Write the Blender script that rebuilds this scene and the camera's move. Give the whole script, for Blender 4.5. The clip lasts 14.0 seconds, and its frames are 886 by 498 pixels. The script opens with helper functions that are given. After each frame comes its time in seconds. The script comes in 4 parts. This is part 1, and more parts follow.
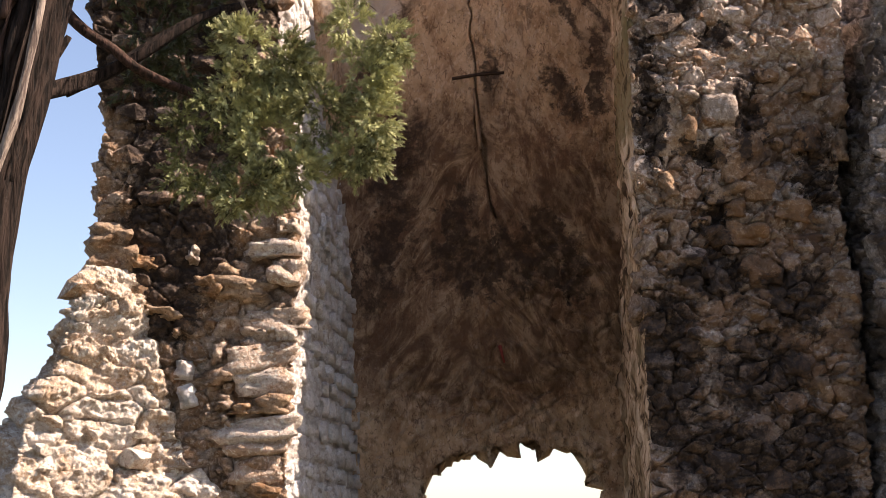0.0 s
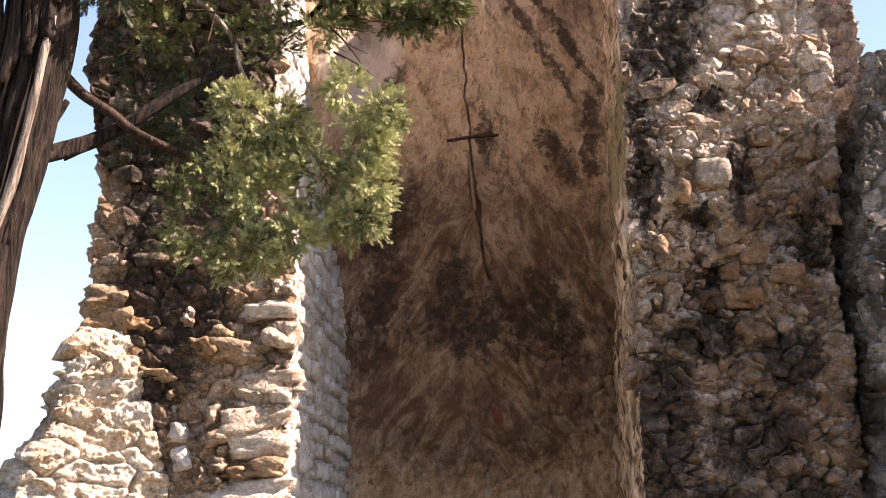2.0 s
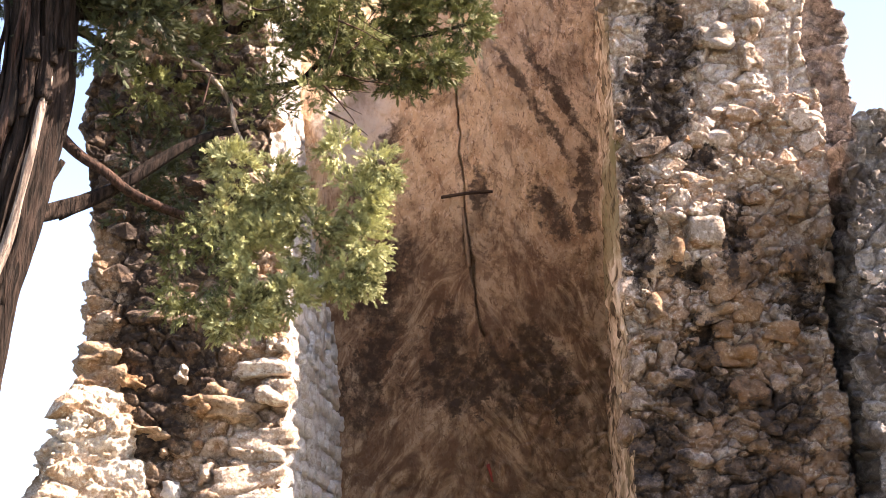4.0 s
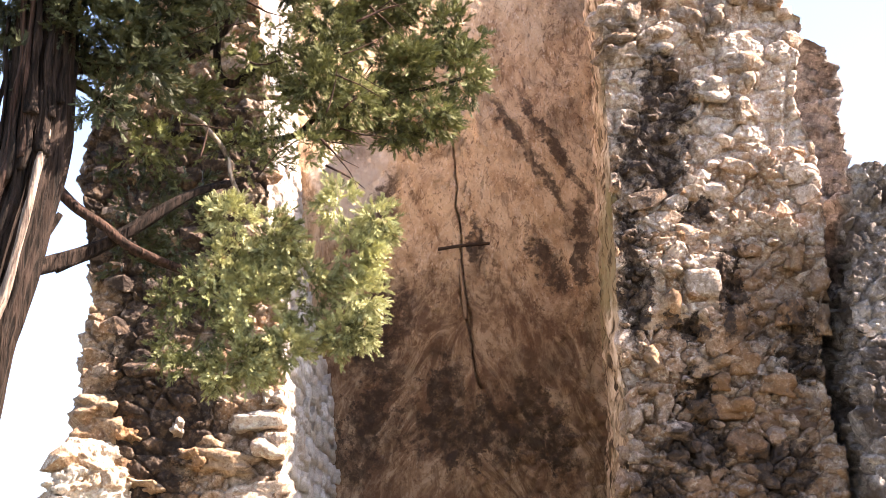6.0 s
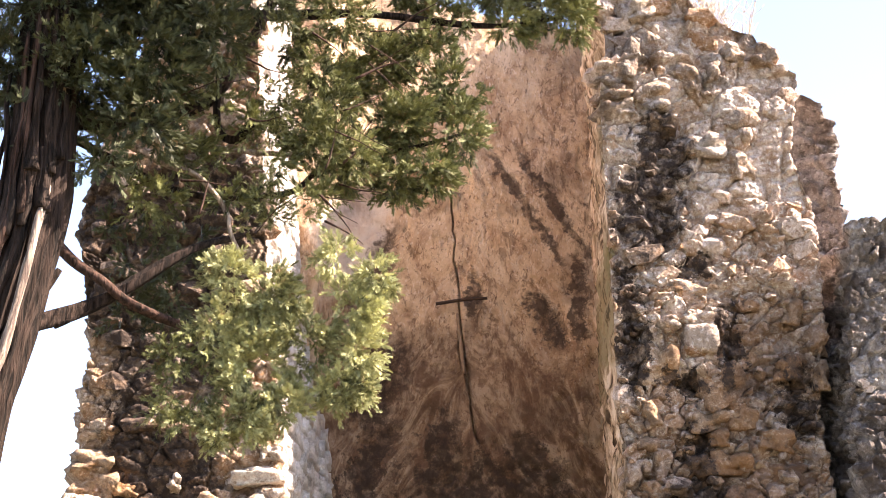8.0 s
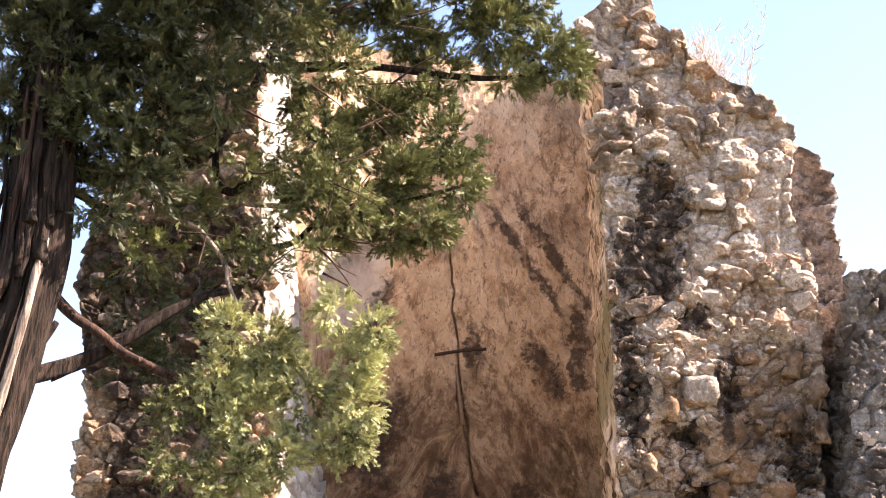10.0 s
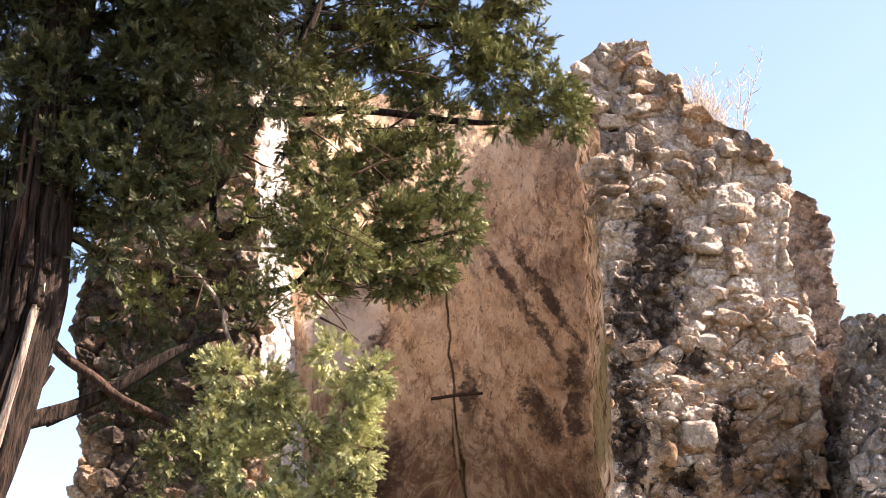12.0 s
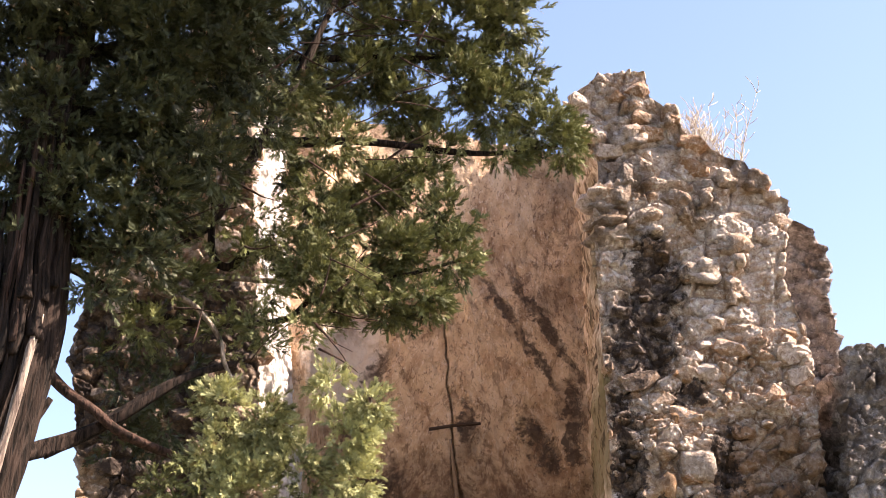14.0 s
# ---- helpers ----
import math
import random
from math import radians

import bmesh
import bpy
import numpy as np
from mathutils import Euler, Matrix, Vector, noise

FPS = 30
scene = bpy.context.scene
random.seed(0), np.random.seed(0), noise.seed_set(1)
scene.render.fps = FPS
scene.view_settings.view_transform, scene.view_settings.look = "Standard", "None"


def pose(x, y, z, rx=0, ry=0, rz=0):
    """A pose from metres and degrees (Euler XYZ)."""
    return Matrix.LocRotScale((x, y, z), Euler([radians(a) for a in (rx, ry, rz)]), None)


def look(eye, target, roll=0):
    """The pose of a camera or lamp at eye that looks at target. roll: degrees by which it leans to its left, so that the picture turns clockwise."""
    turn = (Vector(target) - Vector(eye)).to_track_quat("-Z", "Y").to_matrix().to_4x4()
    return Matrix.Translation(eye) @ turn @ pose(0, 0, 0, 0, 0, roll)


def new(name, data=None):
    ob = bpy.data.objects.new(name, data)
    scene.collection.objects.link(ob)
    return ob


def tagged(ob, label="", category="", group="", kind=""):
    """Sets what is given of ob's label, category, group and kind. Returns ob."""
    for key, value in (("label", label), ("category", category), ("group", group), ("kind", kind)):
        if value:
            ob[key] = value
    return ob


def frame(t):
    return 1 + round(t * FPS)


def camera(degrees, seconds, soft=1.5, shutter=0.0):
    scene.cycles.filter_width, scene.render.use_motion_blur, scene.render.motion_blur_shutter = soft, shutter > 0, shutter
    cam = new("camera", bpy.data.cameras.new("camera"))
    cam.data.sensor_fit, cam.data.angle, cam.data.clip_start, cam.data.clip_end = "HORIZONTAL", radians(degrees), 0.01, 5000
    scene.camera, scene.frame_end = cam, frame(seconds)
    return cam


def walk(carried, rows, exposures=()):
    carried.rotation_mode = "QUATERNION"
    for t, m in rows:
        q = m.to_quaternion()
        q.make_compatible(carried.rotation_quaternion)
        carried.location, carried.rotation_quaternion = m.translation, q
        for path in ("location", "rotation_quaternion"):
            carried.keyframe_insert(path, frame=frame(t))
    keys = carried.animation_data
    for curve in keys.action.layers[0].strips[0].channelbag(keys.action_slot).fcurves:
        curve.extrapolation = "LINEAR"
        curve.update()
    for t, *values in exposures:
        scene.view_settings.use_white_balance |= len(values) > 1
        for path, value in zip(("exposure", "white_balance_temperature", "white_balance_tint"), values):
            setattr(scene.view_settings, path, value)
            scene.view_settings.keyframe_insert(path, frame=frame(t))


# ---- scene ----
cam = camera(33.6, 14.0, soft=0.7)
PATH = [
    (0, (0.002, -0.002, 1.605), (0.002, 1.961, 1.986), 0.0),
    (0.5, (-0.006, -0.006, 1.617), (-0.003, 1.954, 2.017), 0.0),
    (1, (-0.013, -0.008, 1.633), (-0.007, 1.948, 2.051), 0.1),
    (1.5, (-0.019, -0.021, 1.635), (-0.01, 1.931, 2.074), 0.0),
    (2, (-0.018, -0.03, 1.638), (-0.008, 1.916, 2.096), 0.1),
    (2.5, (-0.013, -0.035, 1.647), (-0.002, 1.908, 2.122), 0.1),
    (3, (-0.015, -0.04, 1.662), (-0.002, 1.899, 2.154), 0.1),
    (5.5, (-0.018, -0.072, 1.699), (0.003, 1.843, 2.275), 0.1),
    (6, (-0.014, -0.068, 1.7), (0.007, 1.842, 2.292), 0.1),
    (6.5, (-0.019, -0.082, 1.702), (0.005, 1.822, 2.311), 0.1),
    (7, (-0.021, -0.079, 1.711), (0.003, 1.821, 2.338), 0.2),
    (7.5, (-0.023, -0.08, 1.721), (0.001, 1.814, 2.364), 0.1),
    (8, (-0.026, -0.088, 1.711), (-0.001, 1.8, 2.372), 0.1),
    (10.5, (-0.018, -0.07, 1.749), (0.008, 1.789, 2.486), 0.2),
    (11, (-0.013, -0.055, 1.749), (0.014, 1.797, 2.501), 0.3),
    (11.5, (-0.026, -0.048, 1.752), (0.003, 1.799, 2.518), 0.2),
    (12, (-0.046, -0.059, 1.767), (-0.013, 1.784, 2.543), 0.1),
    (12.5, (-0.043, -0.054, 1.774), (-0.01, 1.784, 2.562), 0.1),
    (13, (-0.04, -0.049, 1.783), (-0.007, 1.785, 2.58), 0.0),
    (13.5, (-0.055, -0.055, 1.781), (-0.02, 1.775, 2.587), 0.0),
    (14, (-0.057, -0.067, 1.78), (-0.02, 1.761, 2.592), -0.0),
]
EXPOSURES = [(t, stops, 7500, 20) for t, stops in ((0, 1.25), (1.5, 1.7), (3, 2.2), (5.5, 2.6), (7.5, 2.65), (10.5, 2.4), (14, 2.05))]
walk(cam, [(t, look(eye, target, roll)) for t, eye, target, roll in PATH], EXPOSURES)

# ---- light ----
SUN_UP, SUN_FRONT = radians(44.5), radians(8.5)
to_sun = Vector((math.cos(SUN_UP) * math.cos(SUN_FRONT), -math.cos(SUN_UP) * math.sin(SUN_FRONT), math.sin(SUN_UP)))
sun = new("sun", bpy.data.lights.new("sun", "SUN"))
sun.data.energy, sun.data.angle, sun.data.color = 5.0, radians(0.55), (1.0, 0.93, 0.84)
sun.matrix_world = look(to_sun * 60, (0, 0, 0))
world = bpy.data.worlds.new("sky")
scene.world = world
world.use_nodes = True
sky = world.node_tree.nodes.new("ShaderNodeTexSky")
sky.sky_type, sky.sun_disc = "NISHITA", False
sky.sun_elevation, sky.sun_rotation = SUN_UP, radians(90) + SUN_FRONT
sky.air_density, sky.dust_density, sky.ozone_density = 0.85, 0.7, 1.8
back = world.node_tree.nodes["Background"]
back.inputs["Strength"].default_value = 0.105
world.node_tree.links.new(sky.outputs[0], back.inputs[0])


# ---- materials ----
class Nodes:
    """A small helper to write node trees."""

    def __init__(self, name, roughness=0.9):
        self.mat = bpy.data.materials.new(name)
        self.mat.use_nodes = True
        self.tree = self.mat.node_tree
        self.bsdf = self.tree.nodes["Principled BSDF"]
        self.bsdf.inputs["Roughness"].default_value = roughness
        self.bsdf.inputs["Specular IOR Level"].default_value = 0.2
        self.place = self.add("ShaderNodeNewGeometry").outputs["Position"]

    def add(self, kind, **inputs):
        node = self.tree.nodes.new(kind)
        for key, value in inputs.items():
            self.set(node.inputs[key.replace("_", " ")], value)
        return node

    def set(self, socket, value):
        if isinstance(value, bpy.types.NodeSocket):
            self.tree.links.new(value, socket)
        else:
            socket.default_value = value

    def noise(self, scale, detail=4.0, rough=0.55, where=None, stretch=None, distortion=0.0):
        where = where or self.place
        if stretch:
            m = self.add("ShaderNodeVectorMath")
            m.operation = "MULTIPLY"
            self.set(m.inputs[0], where)
            self.set(m.inputs[1], stretch)
            where = m.outputs[0]
        n = self.add("ShaderNodeTexNoise", Vector=where, Scale=scale, Detail=detail, Roughness=rough, Distortion=distortion)
        return n.outputs["Fac"]

    def ramp(self, value, low, high, a=0.0, b=1.0):
        n = self.add("ShaderNodeMapRange", Value=value)
        for i, v in zip((1, 2, 3, 4), (low, high, a, b)):
            self.set(n.inputs[i], v)
        return n.outputs[0]

    def math(self, op, a, b):
        n = self.add("ShaderNodeMath")
        n.operation = op
        self.set(n.inputs[0], a)
        self.set(n.inputs[1], b)
        return n.outputs[0]

    def mix(self, fac, a, b, blend="MIX"):
        n = self.add("ShaderNodeMix")
        n.data_type, n.blend_type = "RGBA", blend
        self.set(n.inputs[0], fac)
        self.set(n.inputs[6], a if isinstance(a, bpy.types.NodeSocket) else (*a, 1))
        self.set(n.inputs[7], b if isinstance(b, bpy.types.NodeSocket) else (*b, 1))
        return n.outputs[2]

    def colours(self, fac, *stops):
        n = self.add("ShaderNodeValToRGB", Fac=fac)
        el = n.color_ramp.elements
        while len(el) < len(stops):
            el.new(0.5)
        for e, (at, col) in zip(el, stops):
            e.position, e.color = at, (*col, 1)
        return n.outputs[0]

    def blob(self, x, z, rx, rz, turn=0.0, ragged=0.38):
        """A stain with a ragged rim round (x, z) on an upright surface: 1 inside, 0 outside."""
        warp = self.add("ShaderNodeTexNoise", Vector=self.place, Scale=4.5, Detail=8.0, Roughness=0.72)
        push = self.add("ShaderNodeVectorMath")
        push.operation = "SUBTRACT"
        self.set(push.inputs[0], warp.outputs["Color"])
        push.inputs[1].default_value = (0.5, 0.5, 0.5)
        grow = self.add("ShaderNodeVectorMath")
        grow.operation = "SCALE"
        self.set(grow.inputs[0], push.outputs[0])
        grow.inputs["Scale"].default_value = ragged * 2.4
        plus = self.add("ShaderNodeVectorMath")
        plus.operation = "ADD"
        self.set(plus.inputs[0], self.place)
        self.set(plus.inputs[1], grow.outputs[0])
        shift = self.add("ShaderNodeVectorMath")
        shift.operation = "SUBTRACT"
        self.set(shift.inputs[0], plus.outputs[0])
        shift.inputs[1].default_value = (x, 0, z)
        rot = self.add("ShaderNodeVectorRotate", Vector=shift.outputs[0], Angle=radians(turn))
        rot.rotation_type = "Y_AXIS"
        size = self.add("ShaderNodeVectorMath")
        size.operation = "MULTIPLY"
        self.set(size.inputs[0], rot.outputs[0])
        size.inputs[1].default_value = (1 / rx, 0, 1 / rz)
        far = self.add("ShaderNodeVectorMath")
        far.operation = "LENGTH"
        self.set(far.inputs[0], size.outputs[0])
        return self.ramp(far.outputs["Value"], 0.72, 1.05, 1.0, 0.0)

    def most(self, *values):
        out = values[0]
        for v in values[1:]:
            out = self.math("MAXIMUM", out, v)
        return out

    def finish(self, colour, bumps=()):
        self.set(self.bsdf.inputs["Base Color"], colour)
        normal = None
        for height, strength, distance in bumps:
            b = self.add("ShaderNodeBump", Height=height, Strength=strength, Distance=distance)
            if normal:
                self.set(b.inputs["Normal"], normal)
            normal = b.outputs[0]
        if normal:
            self.set(self.bsdf.inputs["Normal"], normal)
        return self.mat


def limestone(name, pale, mid, warm, stains=(), soot=0.35, soot_low=0.55, varied=True, wash=(), bold=1.0):
    """Weathered limestone rubble: pale, mid and rust-warm tones, grime and painted shade in patches, pitted relief."""
    n = Nodes(name)
    big, fine, grit = n.noise(2.3, 5), n.noise(13, 6, 0.65), n.noise(70, 3)
    tone = n.colours(n.ramp(fine, 0.3, 0.7), (0.1, mid), (0.5, mid), (0.85, pale))
    if varied:
        chance = n.add("ShaderNodeObjectInfo").outputs["Random"]
    else:
        stone = n.add("ShaderNodeAttribute")
        stone.attribute_name = "stone_tone"
        chance = stone.outputs["Fac"]
    own = n.colours(chance, (0.0, mid), (0.3, warm), (0.5, mid), (0.75, pale), (1.0, pale))
    tone = n.mix(0.6, tone, own)
    tone = n.mix(n.ramp(n.noise(4.1, 5, 0.6), 0.52, 0.66, 0, 0.75), tone, warm)
    tone = n.mix(n.ramp(grit, 0.25, 0.75, 0.0, 0.35), tone, (0.08, 0.06, 0.05))
    speck = n.noise(26, 6, 0.7, distortion=0.6)
    tone = n.mix(n.ramp(speck, 0.53, 0.62, 0, 0.6 * bold), tone, tuple(min(0.85, c * 1.25) for c in pale))
    tone = n.mix(n.ramp(speck, 0.45, 0.37, 0, 0.65 * bold), tone, tuple(c * 0.45 for c in warm))
    if wash:
        brown = n.most(*[n.blob(*w) for w in wash])
        brown = n.math("MULTIPLY", brown, n.ramp(n.noise(5.2, 6, 0.65), 0.36, 0.52, 0.2, 0.62))
        tone = n.mix(brown, tone, (0.17, 0.092, 0.055))
    dirt_and_shade = n.math("MAXIMUM", n.ramp(big, soot_low, soot_low + 0.1, 0, soot), n.ramp(n.noise(6.5, 6, 0.7), soot_low + 0.04, soot_low + 0.12, 0, soot))
    if stains:
        patches = n.most(*[n.blob(*s) for s in stains])
        patches = n.math("MULTIPLY", patches, n.ramp(fine, 0.34, 0.54, 0.55, 1.0))
        dirt_and_shade = n.most(dirt_and_shade, patches)
    tone = n.mix(dirt_and_shade, tone, (0.048, 0.034, 0.029))
    pits = n.add("ShaderNodeTexVoronoi", Vector=n.place, Scale=32.0).outputs["Distance"]
    return n.finish(tone, ((n.noise(9, 8, 0.7), 0.8, 0.06), (speck, 0.8, 0.025), (pits, 0.4, 0.02), (grit, 0.5, 0.008)))


PALE, MID, WARM = (0.70, 0.58, 0.51), (0.48, 0.335, 0.245), (0.40, 0.205, 0.10)
EAST_STAINS = [(1.92, 6.3, 0.36, 0.5), (2.12, 6.85, 0.27, 0.5, 10), (1.74, 5.2, 0.14, 0.75), (2.3, 5.75, 0.2, 0.12), (2.6, 5.05, 0.12, 0.5),
               (2.2, 4.75, 0.2, 0.12), (1.85, 2.9, 0.3, 0.8), (2.25, 3.75, 0.35, 0.26), (2.6, 2.9, 0.5, 0.35), (2.35, 2.2, 0.6, 0.4), (3.0, 2.1, 0.4, 0.6), (2.95, 3.5, 0.3, 0.3), (3.15, 4.6, 0.2, 0.4), (2.3, 4.2, 0.12, 0.25)]
EAST_WASH = [(2.5, 2.6, 1.3, 2.2, 0, 0.5), (2.9, 5.0, 0.6, 0.6, 0, 0.5)]
mortar_east = limestone("weathered_rubble_grey", (0.76, 0.64, 0.57), (0.54, 0.40, 0.32), (0.42, 0.235, 0.13), EAST_STAINS, 0.6, 0.56, False, EAST_WASH)
# rubble grey and its soot darkened: the shade on these walls is painted
mortar_low = limestone("shaded_rubble_grey", (0.42, 0.38, 0.36), (0.26, 0.225, 0.21), (0.22, 0.185, 0.165), (), 0.8, 0.5, varied=False)
stone_east = limestone("rubble_stone_grey", PALE, MID, WARM, EAST_STAINS, 0.55, 0.55, True, EAST_WASH)
# black stains on the pier, with the tree's shade painted among them
WEST_STAINS_AND_SHADE = [(-2.85, 6.0, 0.3, 1.0), (-2.0, 6.2, 0.7, 0.8), (-2.6, 5.6, 0.35, 0.7), (-2.45, 4.6, 0.24, 1.7), (-2.2, 4.0, 0.55, 0.5), (-1.9, 5.2, 0.5, 0.7), (-2.25, 3.4, 0.3, 0.3)]
mortar_west = limestone("weathered_rubble_ochre", (0.60, 0.48, 0.40), (0.40, 0.28, 0.20), (0.34, 0.18, 0.09), WEST_STAINS_AND_SHADE, 0.65, 0.55, varied=False)
stone_west = limestone("rubble_stone_ochre", PALE, MID, WARM, WEST_STAINS_AND_SHADE, 0.6, 0.54)
stone_white = limestone("pale_dressed_stone", (0.85, 0.81, 0.79), (0.78, 0.72, 0.70), (0.68, 0.58, 0.50), (), 0.25, 0.66, True, (), 0.35)
stone_quoin = limestone("warm_corner_stone", (0.76, 0.66, 0.59), (0.62, 0.48, 0.39), (0.50, 0.31, 0.20), (), 0.5, 0.6)
stone_set = limestone("pale_set_stone", (0.60, 0.53, 0.49), (0.50, 0.42, 0.37), (0.40, 0.28, 0.2), (), 0.5, 0.56)
mortar_pile = limestone("sunny_rubble", (0.80, 0.71, 0.64), (0.68, 0.56, 0.46), (0.52, 0.33, 0.20), (), 0.2, 0.66, varied=False)
stone_pile = limestone("sunny_rubble_stone", (0.78, 0.68, 0.60), (0.64, 0.52, 0.42), (0.45, 0.26, 0.14), (), 0.25, 0.64)


def plaster_material():
    n = Nodes("old_ochre_plaster", 0.95)
    streak = n.noise(1.6, 6, 0.6, stretch=(1.7, 1, 0.8), distortion=1.4)
    fine, grit = n.noise(9, 7, 0.65), n.noise(60, 3)

    def trowelled(turn, scale):
        slant = n.add("ShaderNodeVectorRotate", Vector=n.place, Angle=radians(turn))
        slant.rotation_type = "Y_AXIS"
        return n.noise(scale, 7, 0.68, where=slant.outputs[0], stretch=(2.0, 1, 0.8), distortion=1.6)

    x = n.add("ShaderNodeSeparateXYZ", Vector=n.place).outputs[0]
    half = n.ramp(n.math("ADD", x, n.math("MULTIPLY", n.math("SUBTRACT", streak, 0.5), 1.2)), 0.15, 0.65)
    sweep = n.add("ShaderNodeMix")
    for k, v in zip((0, 2, 3), (half, trowelled(-30, 2.1), trowelled(31, 2.1))):
        n.set(sweep.inputs[k], v)
    sweep = sweep.outputs[0]
    tone = n.colours(n.ramp(streak, 0.3, 0.72), (0.0, (0.36, 0.21, 0.125)), (0.45, (0.60, 0.41, 0.265)), (1.0, (0.75, 0.57, 0.41)))
    tone = n.mix(n.ramp(fine, 0.42, 0.7, 0, 0.6), tone, (0.63, 0.425, 0.275))
    tone = n.mix(n.ramp(sweep, 0.52, 0.66, 0, 0.6), tone, (0.24, 0.13, 0.075))
    tone = n.mix(n.ramp(sweep, 0.46, 0.36, 0, 0.6), tone, (0.70, 0.53, 0.39))
    tone = n.mix(n.ramp(n.noise(17, 6, 0.72, stretch=(1.0, 1.0, 0.6), distortion=1.2), 0.56, 0.62, 0, 0.7), tone, (0.13, 0.075, 0.048))
    scar = n.noise(5, 7, 0.7, stretch=(1.6, 1, 0.8), distortion=1.0)
    tone = n.mix(n.ramp(scar, 0.55, 0.6, 0, 0.55), tone, (0.17, 0.095, 0.06))
    tone = n.mix(n.ramp(scar, 0.42, 0.36, 0, 0.5), tone, (0.66, 0.51, 0.39))
    tone = n.mix(n.ramp(n.noise(24, 5, 0.7, stretch=(1.3, 1, 0.7)), 0.57, 0.63, 0, 0.7), tone, (0.74, 0.58, 0.45))
    brown = n.blob(0.3, 4.5, 2.4, 1.9, 0, 0.9)
    tone = n.mix(n.math("MULTIPLY", brown, n.ramp(sweep, 0.4, 0.56, 0.35, 0.85)), tone, (0.14, 0.076, 0.048))
    tone = n.mix(n.math("MULTIPLY", n.blob(-0.85, 7.25, 0.42, 0.75, -15, 0.3), n.ramp(fine, 0.35, 0.6, 0.5, 0.9)), tone, (0.66, 0.57, 0.50))
    stains = n.most(n.blob(1.12, 7.68, 0.085, 0.95, 31, 0.2), n.blob(1.46, 7.7, 0.08, 0.95, 31, 0.2), n.blob(1.33, 6.35, 0.17, 0.42, 28, 0.3),
                    n.blob(0.55, 6.62, 0.12, 0.28, 0, 0.2), n.blob(-0.62, 6.85, 0.16, 0.75, -24, 0.3), n.blob(-0.55, 5.6, 0.36, 0.6, -20, 0.5),
                    n.blob(0.5, 4.45, 0.8, 0.36, 0, 0.7), n.blob(0.2, 4.9, 0.24, 0.5, 0, 0.4), n.blob(1.7, 6.6, 0.12, 0.6, 0, 0.3), n.blob(-0.6, 4.6, 0.26, 0.8, -20, 0.6), n.blob(1.3, 4.5, 0.26, 0.7, 30, 0.6))
    tone = n.mix(n.math("MULTIPLY", stains, n.ramp(fine, 0.36, 0.54, 0.3, 0.88)), tone, (0.055, 0.036, 0.028))
    tone = n.mix(n.ramp(n.noise(1.1, 5, 0.6), 0.55, 0.66, 0, 0.55), tone, (0.10, 0.06, 0.04))
    return n.finish(tone, ((sweep, 0.5, 0.06), (n.noise(5, 9, 0.7), 0.8, 0.06), (n.noise(22, 6, 0.7), 0.9, 0.03), (grit, 0.5, 0.008)))


plaster = plaster_material()


def reveal_material():
    n = Nodes("flaking_reveal_plaster", 0.95)
    flakes = n.noise(10, 6, 0.65, stretch=(1, 1.6, 0.3), distortion=0.8)
    tone = n.colours(n.ramp(flakes, 0.4, 0.6), (0.0, (0.07, 0.042, 0.026)), (0.4, (0.38, 0.255, 0.165)), (1.0, (0.68, 0.52, 0.39)))
    tone = n.mix(n.ramp(n.noise(1.7, 5), 0.5, 0.66, 0, 0.7), tone, (0.20, 0.15, 0.09))
    moss = n.blob(1.7, 5.55, 0.6, 0.55, 0, 0.25)
    tone = n.mix(n.math("MULTIPLY", moss, n.ramp(flakes, 0.4, 0.6, 0.2, 0.8)), tone, (0.13, 0.11, 0.035))
    return n.finish(tone, ((flakes, 0.8, 0.05), (n.noise(50, 4), 0.4, 0.008)))


reveal_plaster = reveal_material()
reveal_stone = limestone("pale_reveal_mortar", (0.80, 0.75, 0.73), (0.70, 0.64, 0.61), (0.50, 0.40, 0.33), (), 0.3, 0.62, False, (), 0.5)


def bark_material(name, dark, light):
    n = Nodes(name, 0.95)
    strands = n.noise(11, 7, 0.65, stretch=(3.0, 3.0, 0.3), distortion=0.7)
    tone = n.colours(n.ramp(strands, 0.4, 0.66), (0.0, dark), (1.0, light))
    return n.finish(tone, ((strands, 0.9, 0.03), (n.noise(60, 3, stretch=(2, 2, 0.3)), 0.5, 0.008)))


# bark and bark_red are darkened: the crown's shade sits in their colour
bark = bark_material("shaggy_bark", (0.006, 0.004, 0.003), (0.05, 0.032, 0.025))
bark_pale = bark_material("bare_weathered_wood", (0.13, 0.095, 0.08), (0.42, 0.34, 0.28))
bark_red = bark_material("reddish_bark", (0.018, 0.011, 0.008), (0.10, 0.055, 0.042))


